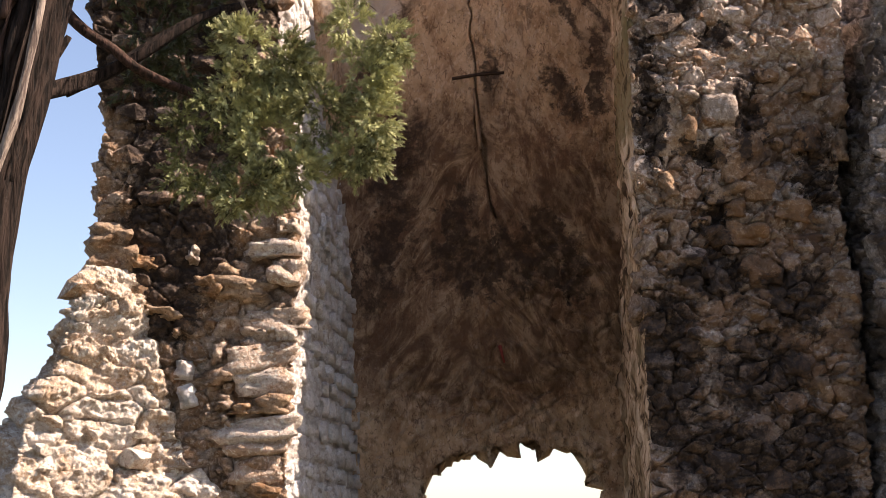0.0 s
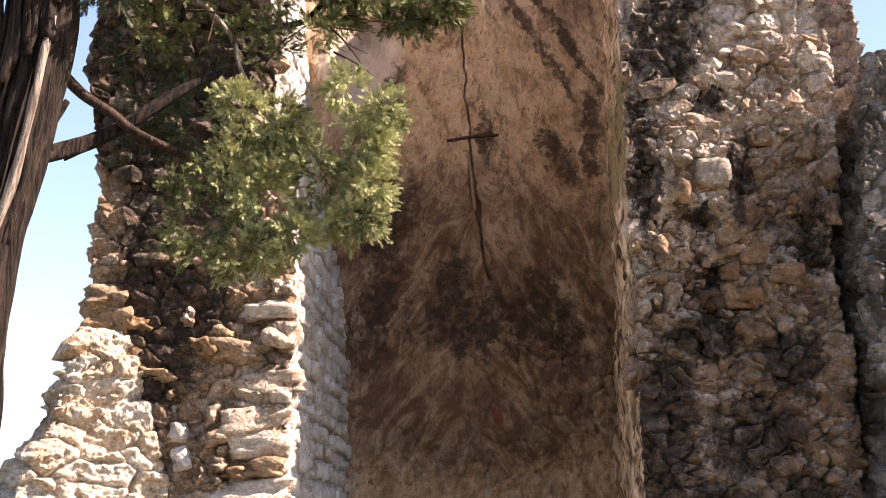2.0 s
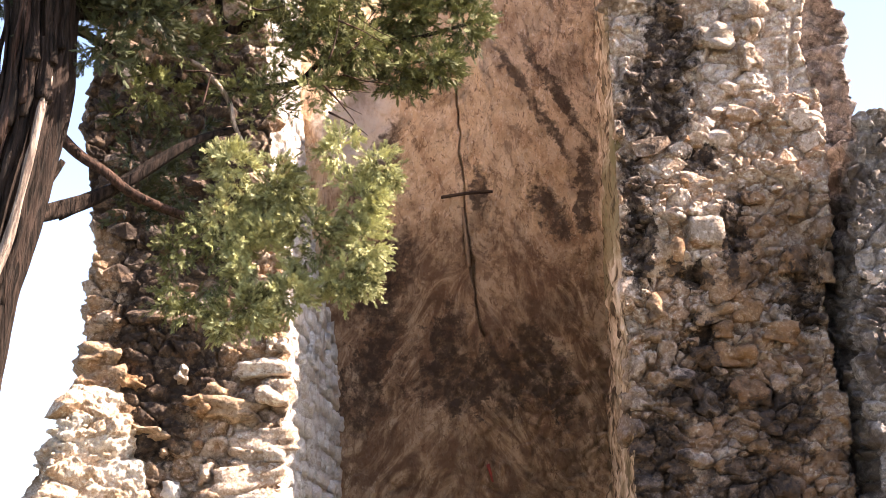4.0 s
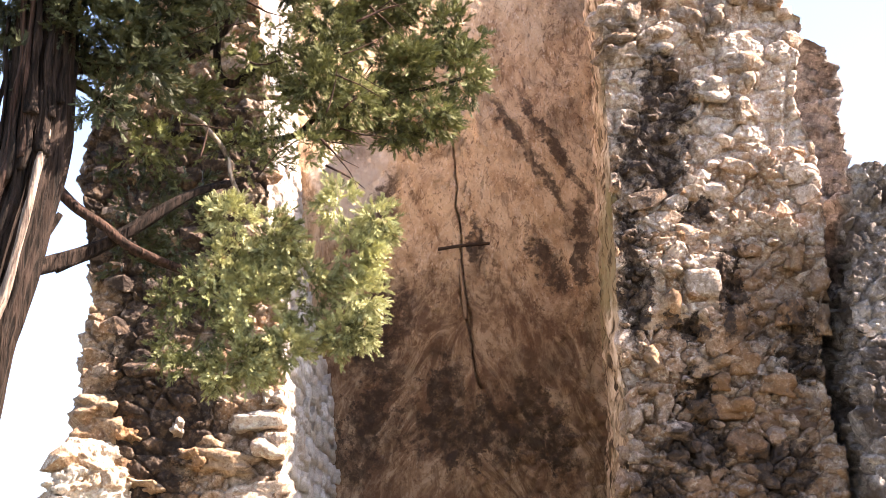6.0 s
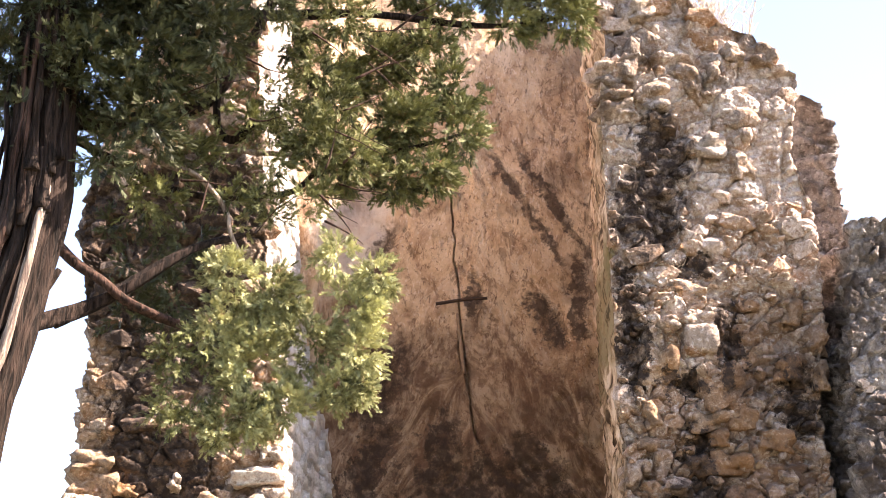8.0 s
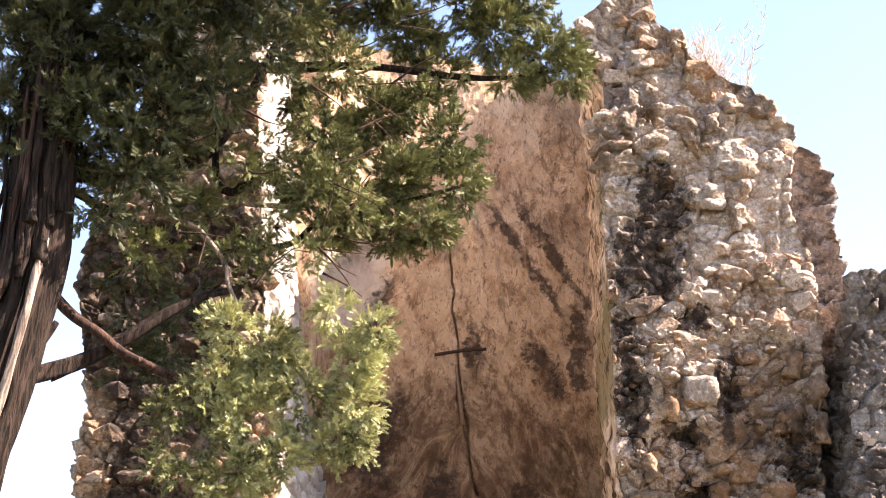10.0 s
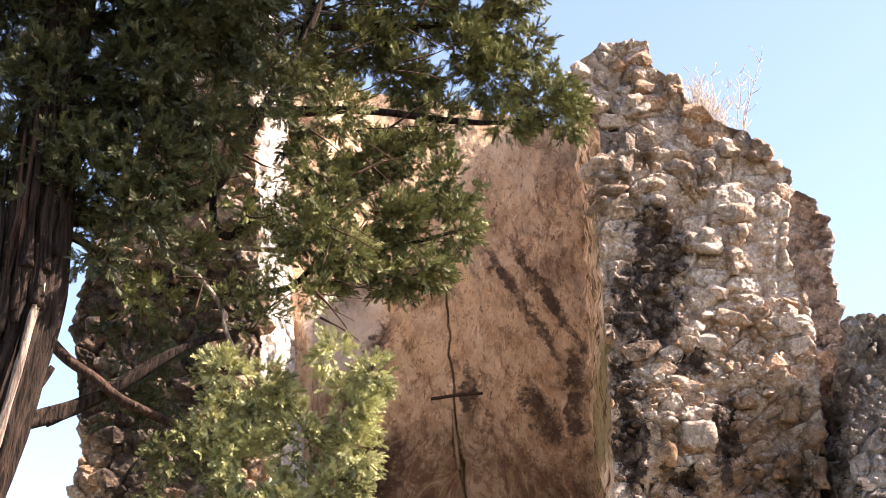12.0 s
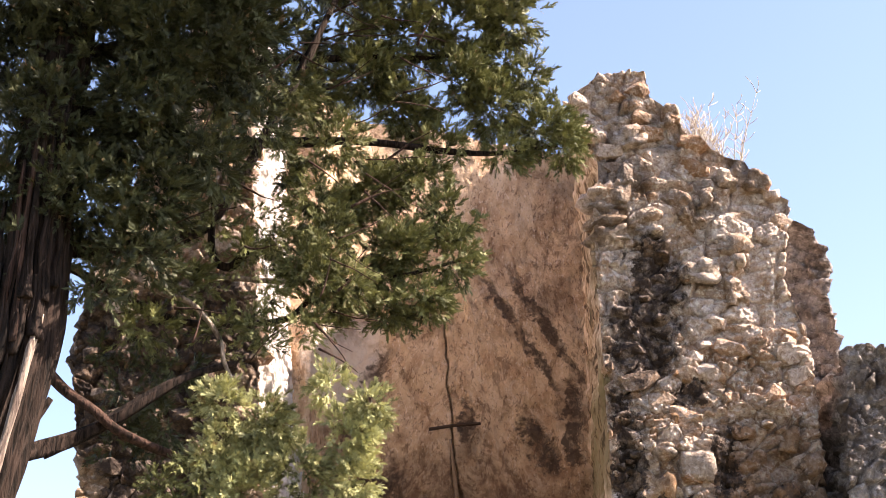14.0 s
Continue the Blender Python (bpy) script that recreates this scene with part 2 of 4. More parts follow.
def leaf_material(name, dark, light, through_light=0.3):
    n = Nodes(name, 0.55)
    n.bsdf.inputs["Specular IOR Level"].default_value = 0.25
    own, tip = n.add("ShaderNodeAttribute"), n.add("ShaderNodeAttribute")
    own.attribute_name, tip.attribute_name = "leaf_tone", "leaf_tip"
    chance = n.add("ShaderNodeNewGeometry").outputs["Random Per Island"]
    tone = n.mix(own.outputs["Fac"], dark, light)
    tone = n.mix(n.ramp(tip.outputs["Fac"], 0.35, 1.1, 0.0, 0.55), tone, light)
    tone = n.mix(n.ramp(chance, 0.0, 1.0, 0.0, 0.3), tone, dark)
    tone = n.mix(n.ramp(n.noise(9.0, 2), 0.66, 0.7, 0.0, 0.7), tone, (0.24, 0.16, 0.09))
    n.set(n.bsdf.inputs["Base Color"], tone)
    glow = n.add("ShaderNodeBsdfTranslucent", Color=tone)
    both = n.add("ShaderNodeMixShader", Fac=through_light)
    n.set(both.inputs[1], n.bsdf.outputs[0])
    n.set(both.inputs[2], glow.outputs[0])
    n.set(n.tree.nodes["Material Output"].inputs["Surface"], both.outputs[0])
    return n.mat


# one leaf in three copies: sunlight and shade are put into the colours
leaf_sunny = leaf_material("cypress_leaf_sunlit", (0.07, 0.075, 0.03), (0.60, 0.60, 0.30), 0.15)
leaf_half_shaded = leaf_material("cypress_leaf_half_shaded", (0.028, 0.034, 0.015), (0.25, 0.262, 0.105), 0.12)
leaf_shaded = leaf_material("cypress_leaf_shaded", (0.012, 0.016, 0.009), (0.10, 0.112, 0.05), 0.12)


def plain(name, colour, roughness=0.8, metal=0.0, scale=30.0):
    n = Nodes(name, roughness)
    n.bsdf.inputs["Metallic"].default_value = metal
    grain = n.noise(scale, 4)
    tone = n.mix(n.ramp(grain, 0.3, 0.7, 0.0, 0.6), colour, tuple(c * 0.5 for c in colour))
    return n.finish(tone, ((grain, 0.4, 0.005),))


iron = plain("rusted_iron", (0.06, 0.035, 0.025), 0.8)
lath = plain("weathered_lath", (0.30, 0.20, 0.14))
red_paint = plain("faded_red_cloth", (0.30, 0.06, 0.05))
straw = plain("dry_twig", (0.52, 0.46, 0.38))


def ground_material():
    n = Nodes("dry_earth", 0.95)
    tone = n.mix(n.ramp(n.noise(0.8, 6), 0.35, 0.65), (0.07, 0.07, 0.035), (0.15, 0.12, 0.08))
    tone = n.mix(n.ramp(n.noise(9, 5), 0.5, 0.7, 0, 0.6), tone, (0.08, 0.09, 0.035))
    return n.finish(tone, ((n.noise(6, 6), 0.6, 0.05),))


earth = ground_material()


# ---- shapes ----
def table(pairs):
    """A curve through (height, value) pairs, as a function of the height."""
    hs, vs = [p[0] for p in pairs], [p[1] for p in pairs]
    return lambda h: float(np.interp(h, hs, vs))


def mesh_of(name, verts, faces, material, smooth=True):
    me = bpy.data.meshes.new(name)
    me.from_pydata(verts, [], faces)
    me.update()
    if smooth:
        me.polygons.foreach_set("use_smooth", [True] * len(me.polygons))
    me.materials.append(material)
    return me


def part(name, data, parent=None, label="", kind=""):
    ob = new(name, data)
    ob.parent = parent
    return tagged(ob, label, kind=kind)


def hashed(i, j, k, seed):
    """A number from 0 to 1 for each corner of a grid."""
    h = (i.astype(np.int64) * 73856093 ^ j.astype(np.int64) * 19349663 ^ k.astype(np.int64) * 83492791 ^ seed * 2654435) & 0xFFFFFFFF
    h = ((h ^ (h >> 15)) * 2246822519) & 0xFFFFFFFF
    h = ((h ^ (h >> 13)) * 3266489917) & 0xFFFFFFFF
    return ((h ^ (h >> 16)) & 0xFFFFFF) / 16777216.0


def soft_noise(p, seed=0):
    """Smooth noise from -1 to 1 at many points at once."""
    base = np.floor(p)
    f = p - base
    f = f * f * (3 - 2 * f)
    i, j, k = base[:, 0], base[:, 1], base[:, 2]
    out = 0
    for a in (0, 1):
        for b in (0, 1):
            for c in (0, 1):
                w = (f[:, 0] if a else 1 - f[:, 0]) * (f[:, 1] if b else 1 - f[:, 1]) * (f[:, 2] if c else 1 - f[:, 2])
                out = out + w * hashed(i + a, j + b, k + c, seed)
    return out * 2 - 1


def layered(p, octaves, gain=0.55, seed=0):
    out, amp = 0, 1.0
    for o in range(octaves):
        out = out + amp * soft_noise(p * 2.03 ** o, seed + o)
        amp *= gain
    return out


def stones_field(q, seed):
    """For many points at once: the gap to the next cell, and each cell's own height, tilt and number."""
    base = np.floor(q)
    near = np.full(len(q), 9.0)
    second = near.copy()
    off, cell = np.zeros_like(q), np.zeros_like(q)
    for a in (-1, 0, 1):
        for b in (-1, 0, 1):
            for c in (-1, 0, 1):
                i, j, k = base[:, 0] + a, base[:, 1] + b, base[:, 2] + c
                at = np.stack([i + hashed(i, j, k, seed), j + hashed(i, j, k, seed + 1), k + hashed(i, j, k, seed + 2)], 1)
                d = np.linalg.norm(q - at, axis=1)
                first = d < near
                second = np.where(first, near, np.minimum(second, d))
                near = np.where(first, d, near)
                off[first] = (q - at)[first]
                cell[first] = np.stack([i, j, k], 1)[first]
    ids = [hashed(cell[:, 0], cell[:, 1], cell[:, 2], seed + n) for n in (5, 6, 7, 8)]
    return second - near, off, ids


def rubble(p, cell, amp, seed=0, flat=0.7, steep=2.0, grain=0.22):
    """Relief of rubble masonry: tilted stone faces, chips, sunken joints. Returns the relief and each stone's number."""
    warp = np.stack([soft_noise(p * 4.0, seed + 20), soft_noise(p * 4.0, seed + 21), soft_noise(p * 4.0, seed + 22)], 1) * 0.05
    squash = np.array([1, 1, 1 / flat])
    gap, off, ids = stones_field((p + warp) * squash / cell, seed)
    joint = np.clip(gap / 0.16, 0, 1) ** 0.6
    slope = off[:, 0] * (ids[1] - 0.5) + off[:, 1] * (ids[3] - 0.5) + off[:, 2] * (ids[2] - 0.35)
    big = ((ids[0] - 0.4) * 1.3 + slope * steep) * joint - (1 - joint) * 1.05
    gap2, off2, ids2 = stones_field((p + warp * 0.5) * squash / (cell * 0.36), seed + 40)
    slope2 = off2[:, 0] * (ids2[1] - 0.5) + off2[:, 2] * (ids2[2] - 0.4)
    chips = (ids2[0] - 0.5) + slope2 * 1.6 - 0.5 * (1 - np.clip(gap2 / 0.15, 0, 1))
    broad = layered(p * 1.3, 3, 0.5, seed + 60)
    where = np.clip(0.5 + layered(p * 2.1, 2, 0.5, seed + 70), 0, 1)
    fine = layered(p * 22, 4, 0.6, seed + 80)
    return amp * (big + 0.38 * chips * (0.4 + where) + 1.2 * broad + grain * fine), ids[3]


def heights(low, high, fine_from, step):
    zs = list(np.arange(low, fine_from, 0.12))
    return zs + list(np.arange(fine_from, high, step)) + [high]


def rough_mass(name, ring, zs, counts, relief, material, other=None, other_side=-1):
    """A standing mass of masonry. ring(z): its corners seen from above, counter-clockwise; counts: points along each side."""
    per = sum(counts)
    share = np.concatenate([np.arange(k) / k for k in counts])
    side = np.concatenate([np.full(k, i) for i, k in enumerate(counts)])
    rows, outs = [], []
    for z in zs:
        c = np.array(ring(z), float)
        d = np.roll(c, -1, axis=0) - c
        n = np.stack([d[:, 1], -d[:, 0]], 1) / (np.linalg.norm(d, axis=1, keepdims=True) + 1e-9)
        rows.append(np.column_stack([c[side] + d[side] * share[:, None], np.full(per, z)]))
        outs.append(n[side])
    p, out = np.concatenate(rows), np.concatenate(outs)
    h, tone = relief(p, np.tile(side, len(zs)))
    v = p + np.column_stack([out * h[:, None], 0.15 * h])
    base = (len(zs) - 1) * per
    v = np.vstack([v, v[base:].mean(axis=0)])
    r, j = np.meshgrid(np.arange(len(zs) - 1), np.arange(per), indexing="ij")
    k = (j + 1) % per
    quads = np.stack([r * per + j, r * per + k, (r + 1) * per + k, (r + 1) * per + j], -1).reshape(-1, 4)
    cap = [(base + a, base + (a + 1) % per, len(v) - 1) for a in range(per)]
    me = mesh_of(name, v.tolist(), quads.tolist() + cap, material)
    me.attributes.new("stone_tone", "FLOAT", "POINT").data.foreach_set("value", np.append(tone, 0.5).astype(np.float32))
    if other:
        me.materials.append(other)
        mine = (side == other_side).astype(np.int32)
        me.polygons.foreach_set("material_index", np.concatenate([np.tile(mine, len(zs) - 1), np.zeros(per, np.int32)]))
    return me


def rock(seed, blocky, material, corners=20):
    """One broken stone about 1 across: an angular hull with a few flat faces."""
    rng = random.Random(seed)
    bm = bmesh.new()
    for _ in range(corners):
        v = Vector([rng.gauss(0, 1) for _ in range(3)]).normalized()
        cube = v / max(abs(c) for c in v)
        bm.verts.new((v * (1 - blocky) + cube * 0.8 * blocky) * 0.56 * rng.uniform(0.88, 1.1))
    hull = bmesh.ops.convex_hull(bm, input=bm.verts)
    bmesh.ops.delete(bm, geom=[v for v in bm.verts if not v.link_faces], context="VERTS")
    bmesh.ops.recalc_face_normals(bm, faces=bm.faces)
    me = bpy.data.meshes.new("stone")
    bm.to_mesh(me)
    bm.free()
    me.materials.append(material)
    return me


def block(seed, material, cuts=3, worn=0.2, lumpy=0.2):
    """One roughly squared stone about 1 across with worn edges."""
    verts, index, faces = [], {}, []

    def vertex(p):
        key = tuple(round(c, 4) for c in p)
        if key not in index:
            v = Vector(p)
            ball = v.normalized()
            s = Vector((seed * 3.7, seed * 1.3, -seed * 2.1))
            v = ball * 0.62 * worn + v * 0.5 * (1 - worn)
            v += ball * (lumpy * noise.noise(v * 1.7 + s) + 0.65 * lumpy * noise.noise(v * 4.0 + s))
            index[key] = len(verts)
            verts.append(v)
        return index[key]

    for axis in range(3):
        for sign in (-1, 1):
            for i in range(cuts):
                for j in range(cuts):
                    quad = []
                    for di, dj in ((0, 0), (1, 0), (1, 1), (0, 1)):
                        p = [0, 0, 0]
                        p[axis] = sign
                        p[(axis + 1) % 3] = -1 + 2 * (i + di) / cuts
                        p[(axis + 2) % 3] = -1 + 2 * (j + dj) / cuts
                        quad.append(vertex(p))
                    faces.append(quad if sign > 0 else quad[::-1])
    return mesh_of("stone", verts, faces, material)


def rocks(material, blocky, many=10, seed=0):
    return [rock(seed + i, blocky + 0.25 * (i % 3) / 3, material) for i in range(many)]


def lay(parent, kinds, place, size, turn=(0, 0, 0), name="stone"):
    ob = new(name, random.choice(kinds))
    ob.parent = parent
    ob.matrix_basis = pose(*place, *turn) @ Matrix.Diagonal((*size, 1))
    return ob


def smooth_line(points, step=0.04):
    """A smooth curve through the points."""
    pts = [Vector(p) for p in points]
    pts = [2 * pts[0] - pts[1]] + pts + [2 * pts[-1] - pts[-2]]
    out = []
    for a, b, c, d in zip(pts, pts[1:], pts[2:], pts[3:]):
        k = max(2, int((c - b).length / step))
        for i in range(k):
            t = i / k
            out.append(0.5 * ((2 * b) + (c - a) * t + (2 * a - 5 * b + 4 * c - d) * t * t + (3 * b - a - 3 * c + d) * t ** 3))
    return out + [pts[-2]]


def tube(name, points, r0, r1, material, sides=10, rough=0.15, step=0.04):
    line = smooth_line(points, step)
    verts, faces = [], []
    for i, p in enumerate(line):
        ahead = (line[min(i + 1, len(line) - 1)] - line[max(i - 1, 0)]).normalized()
        u = ahead.orthogonal().normalized() if i == 0 else (u - ahead * u.dot(ahead)).normalized()
        v = ahead.cross(u)
        r = r0 + (r1 - r0) * i / (len(line) - 1)
        for j in range(sides):
            a = 2 * math.pi * j / sides
            way = u * math.cos(a) + v * math.sin(a)
            verts.append(p + way * r * (1 + rough * 2 * noise.noise(Vector((math.cos(a) * 2, math.sin(a) * 2, i * step * 2)) + p * 1.3)))
    for i in range(len(line) - 1):
        for j in range(sides):
            k = (j + 1) % sides
            faces.append((i * sides + j, i * sides + k, (i + 1) * sides + k, (i + 1) * sides + j))
    faces += [tuple(range(sides))[::-1], tuple(range((len(line) - 1) * sides, len(line) * sides))]
    return mesh_of(name, verts, faces, material)


# ---- the ruin ----
ground = tagged(new("ground", mesh_of("ground", [(-1500, -1500, 0), (1500, -1500, 0), (1500, 1500, 0), (-1500, 1500, 0)], [(0, 1, 2, 3)], earth)),
                "dry earth with scrubby low grass", "ground", kind="structure")

# west pier: front face at y = 12, its reveal runs back along the niche
west_l = table([(0, -3.2), (2.1, -3.05), (3.0, -2.95), (3.6, -2.9), (4.8, -2.9), (4.95, -2.84), (5.4, -2.93), (6.1, -3.02), (6.5, -2.97), (7.5, -2.7), (8.4, -2.5), (9.2, -2.3), (10.0, -2.1)])
west_r = table([(0, -1.28), (1.9, -1.27), (4.1, -1.21), (5.1, -1.285), (5.7, -1.38), (6.4, -1.43), (7.2, -1.5), (8.0, -1.56), (9.2, -1.6)])


west_back = table([(0, -0.86), (2.3, -0.86), (4.2, -0.95), (4.7, -1.0), (5.6, -1.2), (6.4, -1.36), (7.3, -1.42), (10, -1.54)])


def west_ring(z):
    return [(west_l(z), 12), (west_r(z), 12), (west_back(z), 15.6), (west_l(z) + 0.1, 15.6)]


def west_relief(p, side):
    h, tone = rubble(p, 0.2, 0.055, 3, 0.6)
    smooth, _ = rubble(p * np.array([1, 0.5, 1]), 0.17, 0.03, 9, 0.6)
    return np.where(side == 1, smooth, h), tone


west = tagged(new("wall_west", rough_mass("wall_west", west_ring, heights(0, 10.0, 1.6, 0.014), (135, 110, 8, 40), west_relief, mortar_west, reveal_stone, 1)),
              "ruined pier of ochre limestone rubble with a pale reveal", "stone wall", kind="structure")

# east pier, with the springing of a fallen vault leaning out at its top
east_l = table([(0, 1.69), (2.3, 1.68), (3.2, 1.66), (4.1, 1.64), (5.06, 1.60), (5.8, 1.59), (7.7, 1.55), (7.85, 1.62), (8.05, 1.62), (8.6, 1.38), (8.75, 1.42), (8.82, 1.5), (8.9, 1.62), (8.98, 1.66)])
east_r = table([(0, 3.5), (2.0, 3.48), (2.8, 3.46), (3.4, 3.44), (3.9, 3.36), (4.5, 3.33), (5.2, 3.40), (6.1, 3.42), (6.4, 3.40), (6.85, 3.24), (7.4, 3.34), (7.66, 3.38), (7.8, 3.12), (8.05, 3.0), (8.1, 2.82), (8.3, 2.52), (8.55, 2.37), (8.7, 2.2), (8.75, 2.16), (8.92, 2.12), (8.98, 2.1)])


def east_ring(z):
    l, r = east_l(z), east_r(z)
    return [(l, 12), (r, 12), (max(r - 0.3, l + 0.4), 14.2), (max(1.95, l + 0.2), 15.7)]


DENTS = [(1.75, 8.1, 0.05, 0.35, 0.16), (2.0, 7.75, 0.3, 0.06, 0.1), (2.3, 7.72, 0.14, 0.12, 0.16), (1.78, 7.5, 0.1, 0.12, 0.12), (1.8, 6.65, 0.1, 0.1, 0.1), (2.2, 6.55, 0.1, 0.1, 0.1),
         (2.25, 4.75, 0.18, 0.1, 0.12), (2.6, 5.1, 0.08, 0.2, 0.09), (1.75, 5.2, 0.1, 0.4, 0.06), (2.6, 4.3, 0.15, 0.1, 0.08), (2.05, 6.2, 0.16, 0.4, 0.1)]


def east_relief(p, side):
    x, z = p[:, 0], p[:, 2]
    coursed, tone = rubble(p, 0.19, 0.07, 1, 0.62)
    crag, tone_up = rubble(p, 0.32, 0.06, 2, 0.7, 1.0, 0.12)
    crust = 0.014 * layered(p * 11, 5, 0.62, 51)
    up = np.clip((z - 5.9 + 0.5 * layered(p * 1.6, 2, 0.5, 52)) / 0.5, 0, 1)
    h = coursed * (1 - up) + (crag + crust) * up
    deep = sum(d * np.clip(1 - ((x - cx) / a) ** 2 - ((z - cz) / b) ** 2, 0, 1) for cx, cz, a, b, d in DENTS)
    flakes = 0.07 * layered(p * np.array([9, 9, 2.2]), 4, 0.6, 33)
    h = h * np.where(side == 1, 0.35, 1.0)
    return np.where(side == 3, flakes, h - np.where(side == 0, deep, 0)), np.where(up > 0.5, 0.45 + 0.5 * tone_up, tone)


east = tagged(new("wall_east", rough_mass("wall_east", east_ring, heights(0, 8.98, 1.6, 0.0105), (190, 50, 12, 90), east_relief, mortar_east, reveal_plaster, 3)),
              "tall broken pier of grey limestone rubble, black with grime", "stone wall", kind="structure")

# hidden mass behind the pier's peak, added to keep sun off the deep reveal
shade_mass = tagged(new("wall_haunch", rough_mass("wall_haunch", lambda z: [(1.70, 13.0 + 1.7 * max(0, z - 9.2)), (2.0, 13.0 + 1.7 * max(0, z - 9.2)), (2.3, 15.6), (1.97, 15.6)],
                heights(7.5, 10.6, 7.5, 0.05), (10, 60, 8, 60), lambda p, s: rubble(p, 0.2, 0.04, 25), mortar_east, reveal_plaster, 3)), "hidden mass added behind the pier to shade the reveal", "stone wall", kind="structure")

# the plastered back of the niche, with a broken opening at its foot
ARCH_X = (-0.35, -0.23, -0.08, 0.1, 0.63, 0.96, 1.04, 1.37, 1.57, 1.66, 1.75)
ARCH_Z = (0.0, 2.05, 2.28, 2.42, 2.5, 2.57, 2.46, 2.5, 2.28, 2.05, 0.0)
CRACK_Z = (4.95, 5.03, 5.4, 5.78, 6.3, 6.96, 7.64, 8.19, 8.6)
CRACK_X = (0.56, 0.55, 0.47, 0.43, 0.35, 0.34, 0.28, 0.28, 0.3)


def back_wall():
    xs = np.concatenate([np.arange(-2.0, 0.2, 0.026), np.arange(0.2, 0.64, 0.01), np.arange(0.64, 2.4, 0.026)])
    zs = np.array(heights(0, 10.6, 1.7, 0.023))
    z, x = (a.ravel() for a in np.meshgrid(zs, xs, indexing="ij"))
    p = np.column_stack([x, np.full_like(x, 15.5), z])
    y = 15.5 - 0.75 * (1 - np.sqrt(np.clip(1 - np.clip((-0.4 - x) / 0.75, 0, 1) ** 2, 0, 1)))
    bare = np.clip((4.6 - z) / 1.2 + 0.8 * layered(p * 1.1, 3, 0.5, 90), 0, 1)
    stony, _ = rubble(p, 0.24, 0.045, 91, 0.9)
    y = y - 0.06 * layered(p * 0.8, 2, 0.5, 92) - 0.016 * layered(p * np.array([3.5, 1, 3.0]), 6, 0.6, 93) - stony * bare
    scabs = layered(p * np.array([3.2, 1, 2.4]), 4, 0.6, 94)
    y = y + 0.02 * (scabs > 0.4) + 0.012 * (scabs < -0.5) + 0.012 * (layered(p * np.array([7, 1, 5]), 3, 0.6, 98) > 0.75)
    mid = np.interp(z, CRACK_Z, CRACK_X) + 0.03 * layered(np.column_stack([0 * z, 0 * z, z * 4]), 3, 0.5, 95)
    wide = 0.007 + 0.022 * np.clip(1 - np.abs(z - 5.9) / 0.5, 0, 1) + 0.006 * soft_noise(np.column_stack([0 * z, 0 * z, z * 9]), 96)
    y = y + np.where((z > 4.95) & (z < 8.6), 0.1 * np.clip(1.6 - np.abs(x - mid) / np.maximum(wide, 0.006), 0, 1), 0)
    rim = 0.017 * layered(p * 4.5, 2, 0.45, 97)
    opening = (x > -0.35) & (x < 1.75) & (z < np.interp(x, ARCH_X, ARCH_Z) + rim)
    keep = ~opening & (z < np.interp(x, (-2.0, 0, 1.0, 2.4), (10.4, 10.3, 10.1, 9.9)) + 3 * rim)
    w = len(xs)
    r, c = np.meshgrid(np.arange(len(zs) - 1), np.arange(w - 1), indexing="ij")
    q = np.stack([r * w + c, r * w + c + 1, (r + 1) * w + c + 1, (r + 1) * w + c], -1).reshape(-1, 4)
    q = q[keep[q].all(axis=1)]
    used, flat = np.unique(q, return_inverse=True)
    v = np.column_stack([x, y, z])[used]
    me = mesh_of("wall_north", v.tolist(), flat.reshape(-1, 4).tolist(), plaster)
    ob = tagged(new("wall_north", me), "cracked ochre plaster wall with dark streaks", "plaster wall", kind="structure")
    thick = ob.modifiers.new("thickness", "SOLIDIFY")
    thick.thickness, thick.offset = 0.22, -1
    return ob


north = back_wall()

# remains behind the east pier and the lower wall beside it
behind_r = table([(0, 4.0), (5.3, 4.0), (6.3, 4.08), (6.75, 4.1), (7.1, 4.08), (7.4, 4.03), (7.6, 4.14), (8.0, 3.95), (8.15, 3.7)])
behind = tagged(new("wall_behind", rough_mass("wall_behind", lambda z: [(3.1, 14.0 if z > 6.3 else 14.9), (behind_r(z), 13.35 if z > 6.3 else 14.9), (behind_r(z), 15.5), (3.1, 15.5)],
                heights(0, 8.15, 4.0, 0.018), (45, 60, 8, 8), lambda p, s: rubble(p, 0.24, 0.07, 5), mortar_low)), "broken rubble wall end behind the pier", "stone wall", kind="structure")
low_l = table([(0, 3.56), (3.4, 3.58), (4.05, 3.56), (4.8, 3.5), (5.6, 3.55), (6.0, 3.6)])
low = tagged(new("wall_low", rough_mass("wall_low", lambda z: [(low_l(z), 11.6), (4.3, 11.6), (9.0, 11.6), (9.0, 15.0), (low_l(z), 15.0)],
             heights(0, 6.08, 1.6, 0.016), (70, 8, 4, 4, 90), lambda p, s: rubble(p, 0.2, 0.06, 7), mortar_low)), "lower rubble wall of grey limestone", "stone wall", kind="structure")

# heap of tumbled masonry against the west pier
heap_l = table([(0, -4.2), (1.5, -3.75), (2.1, -3.58), (2.5, -3.5), (2.7, -3.36), (2.95, -3.22), (3.2, -3.15), (3.4, -2.96), (3.6, -2.98), (3.75, -2.9)])
heap_r = table([(0, -1.2), (1.6, -1.62), (1.9, -1.75), (2.26, -2.08), (3.0, -2.36), (3.46, -2.45), (3.75, -2.6)])


def heap_relief(p, side):
    h, tone = rubble(p, 0.42, 0.05, 15, 0.5, 1.6, 0.3)
    return h + 0.055 * layered(p * np.array([3, 3, 6.5]), 5, 0.62, 16), tone


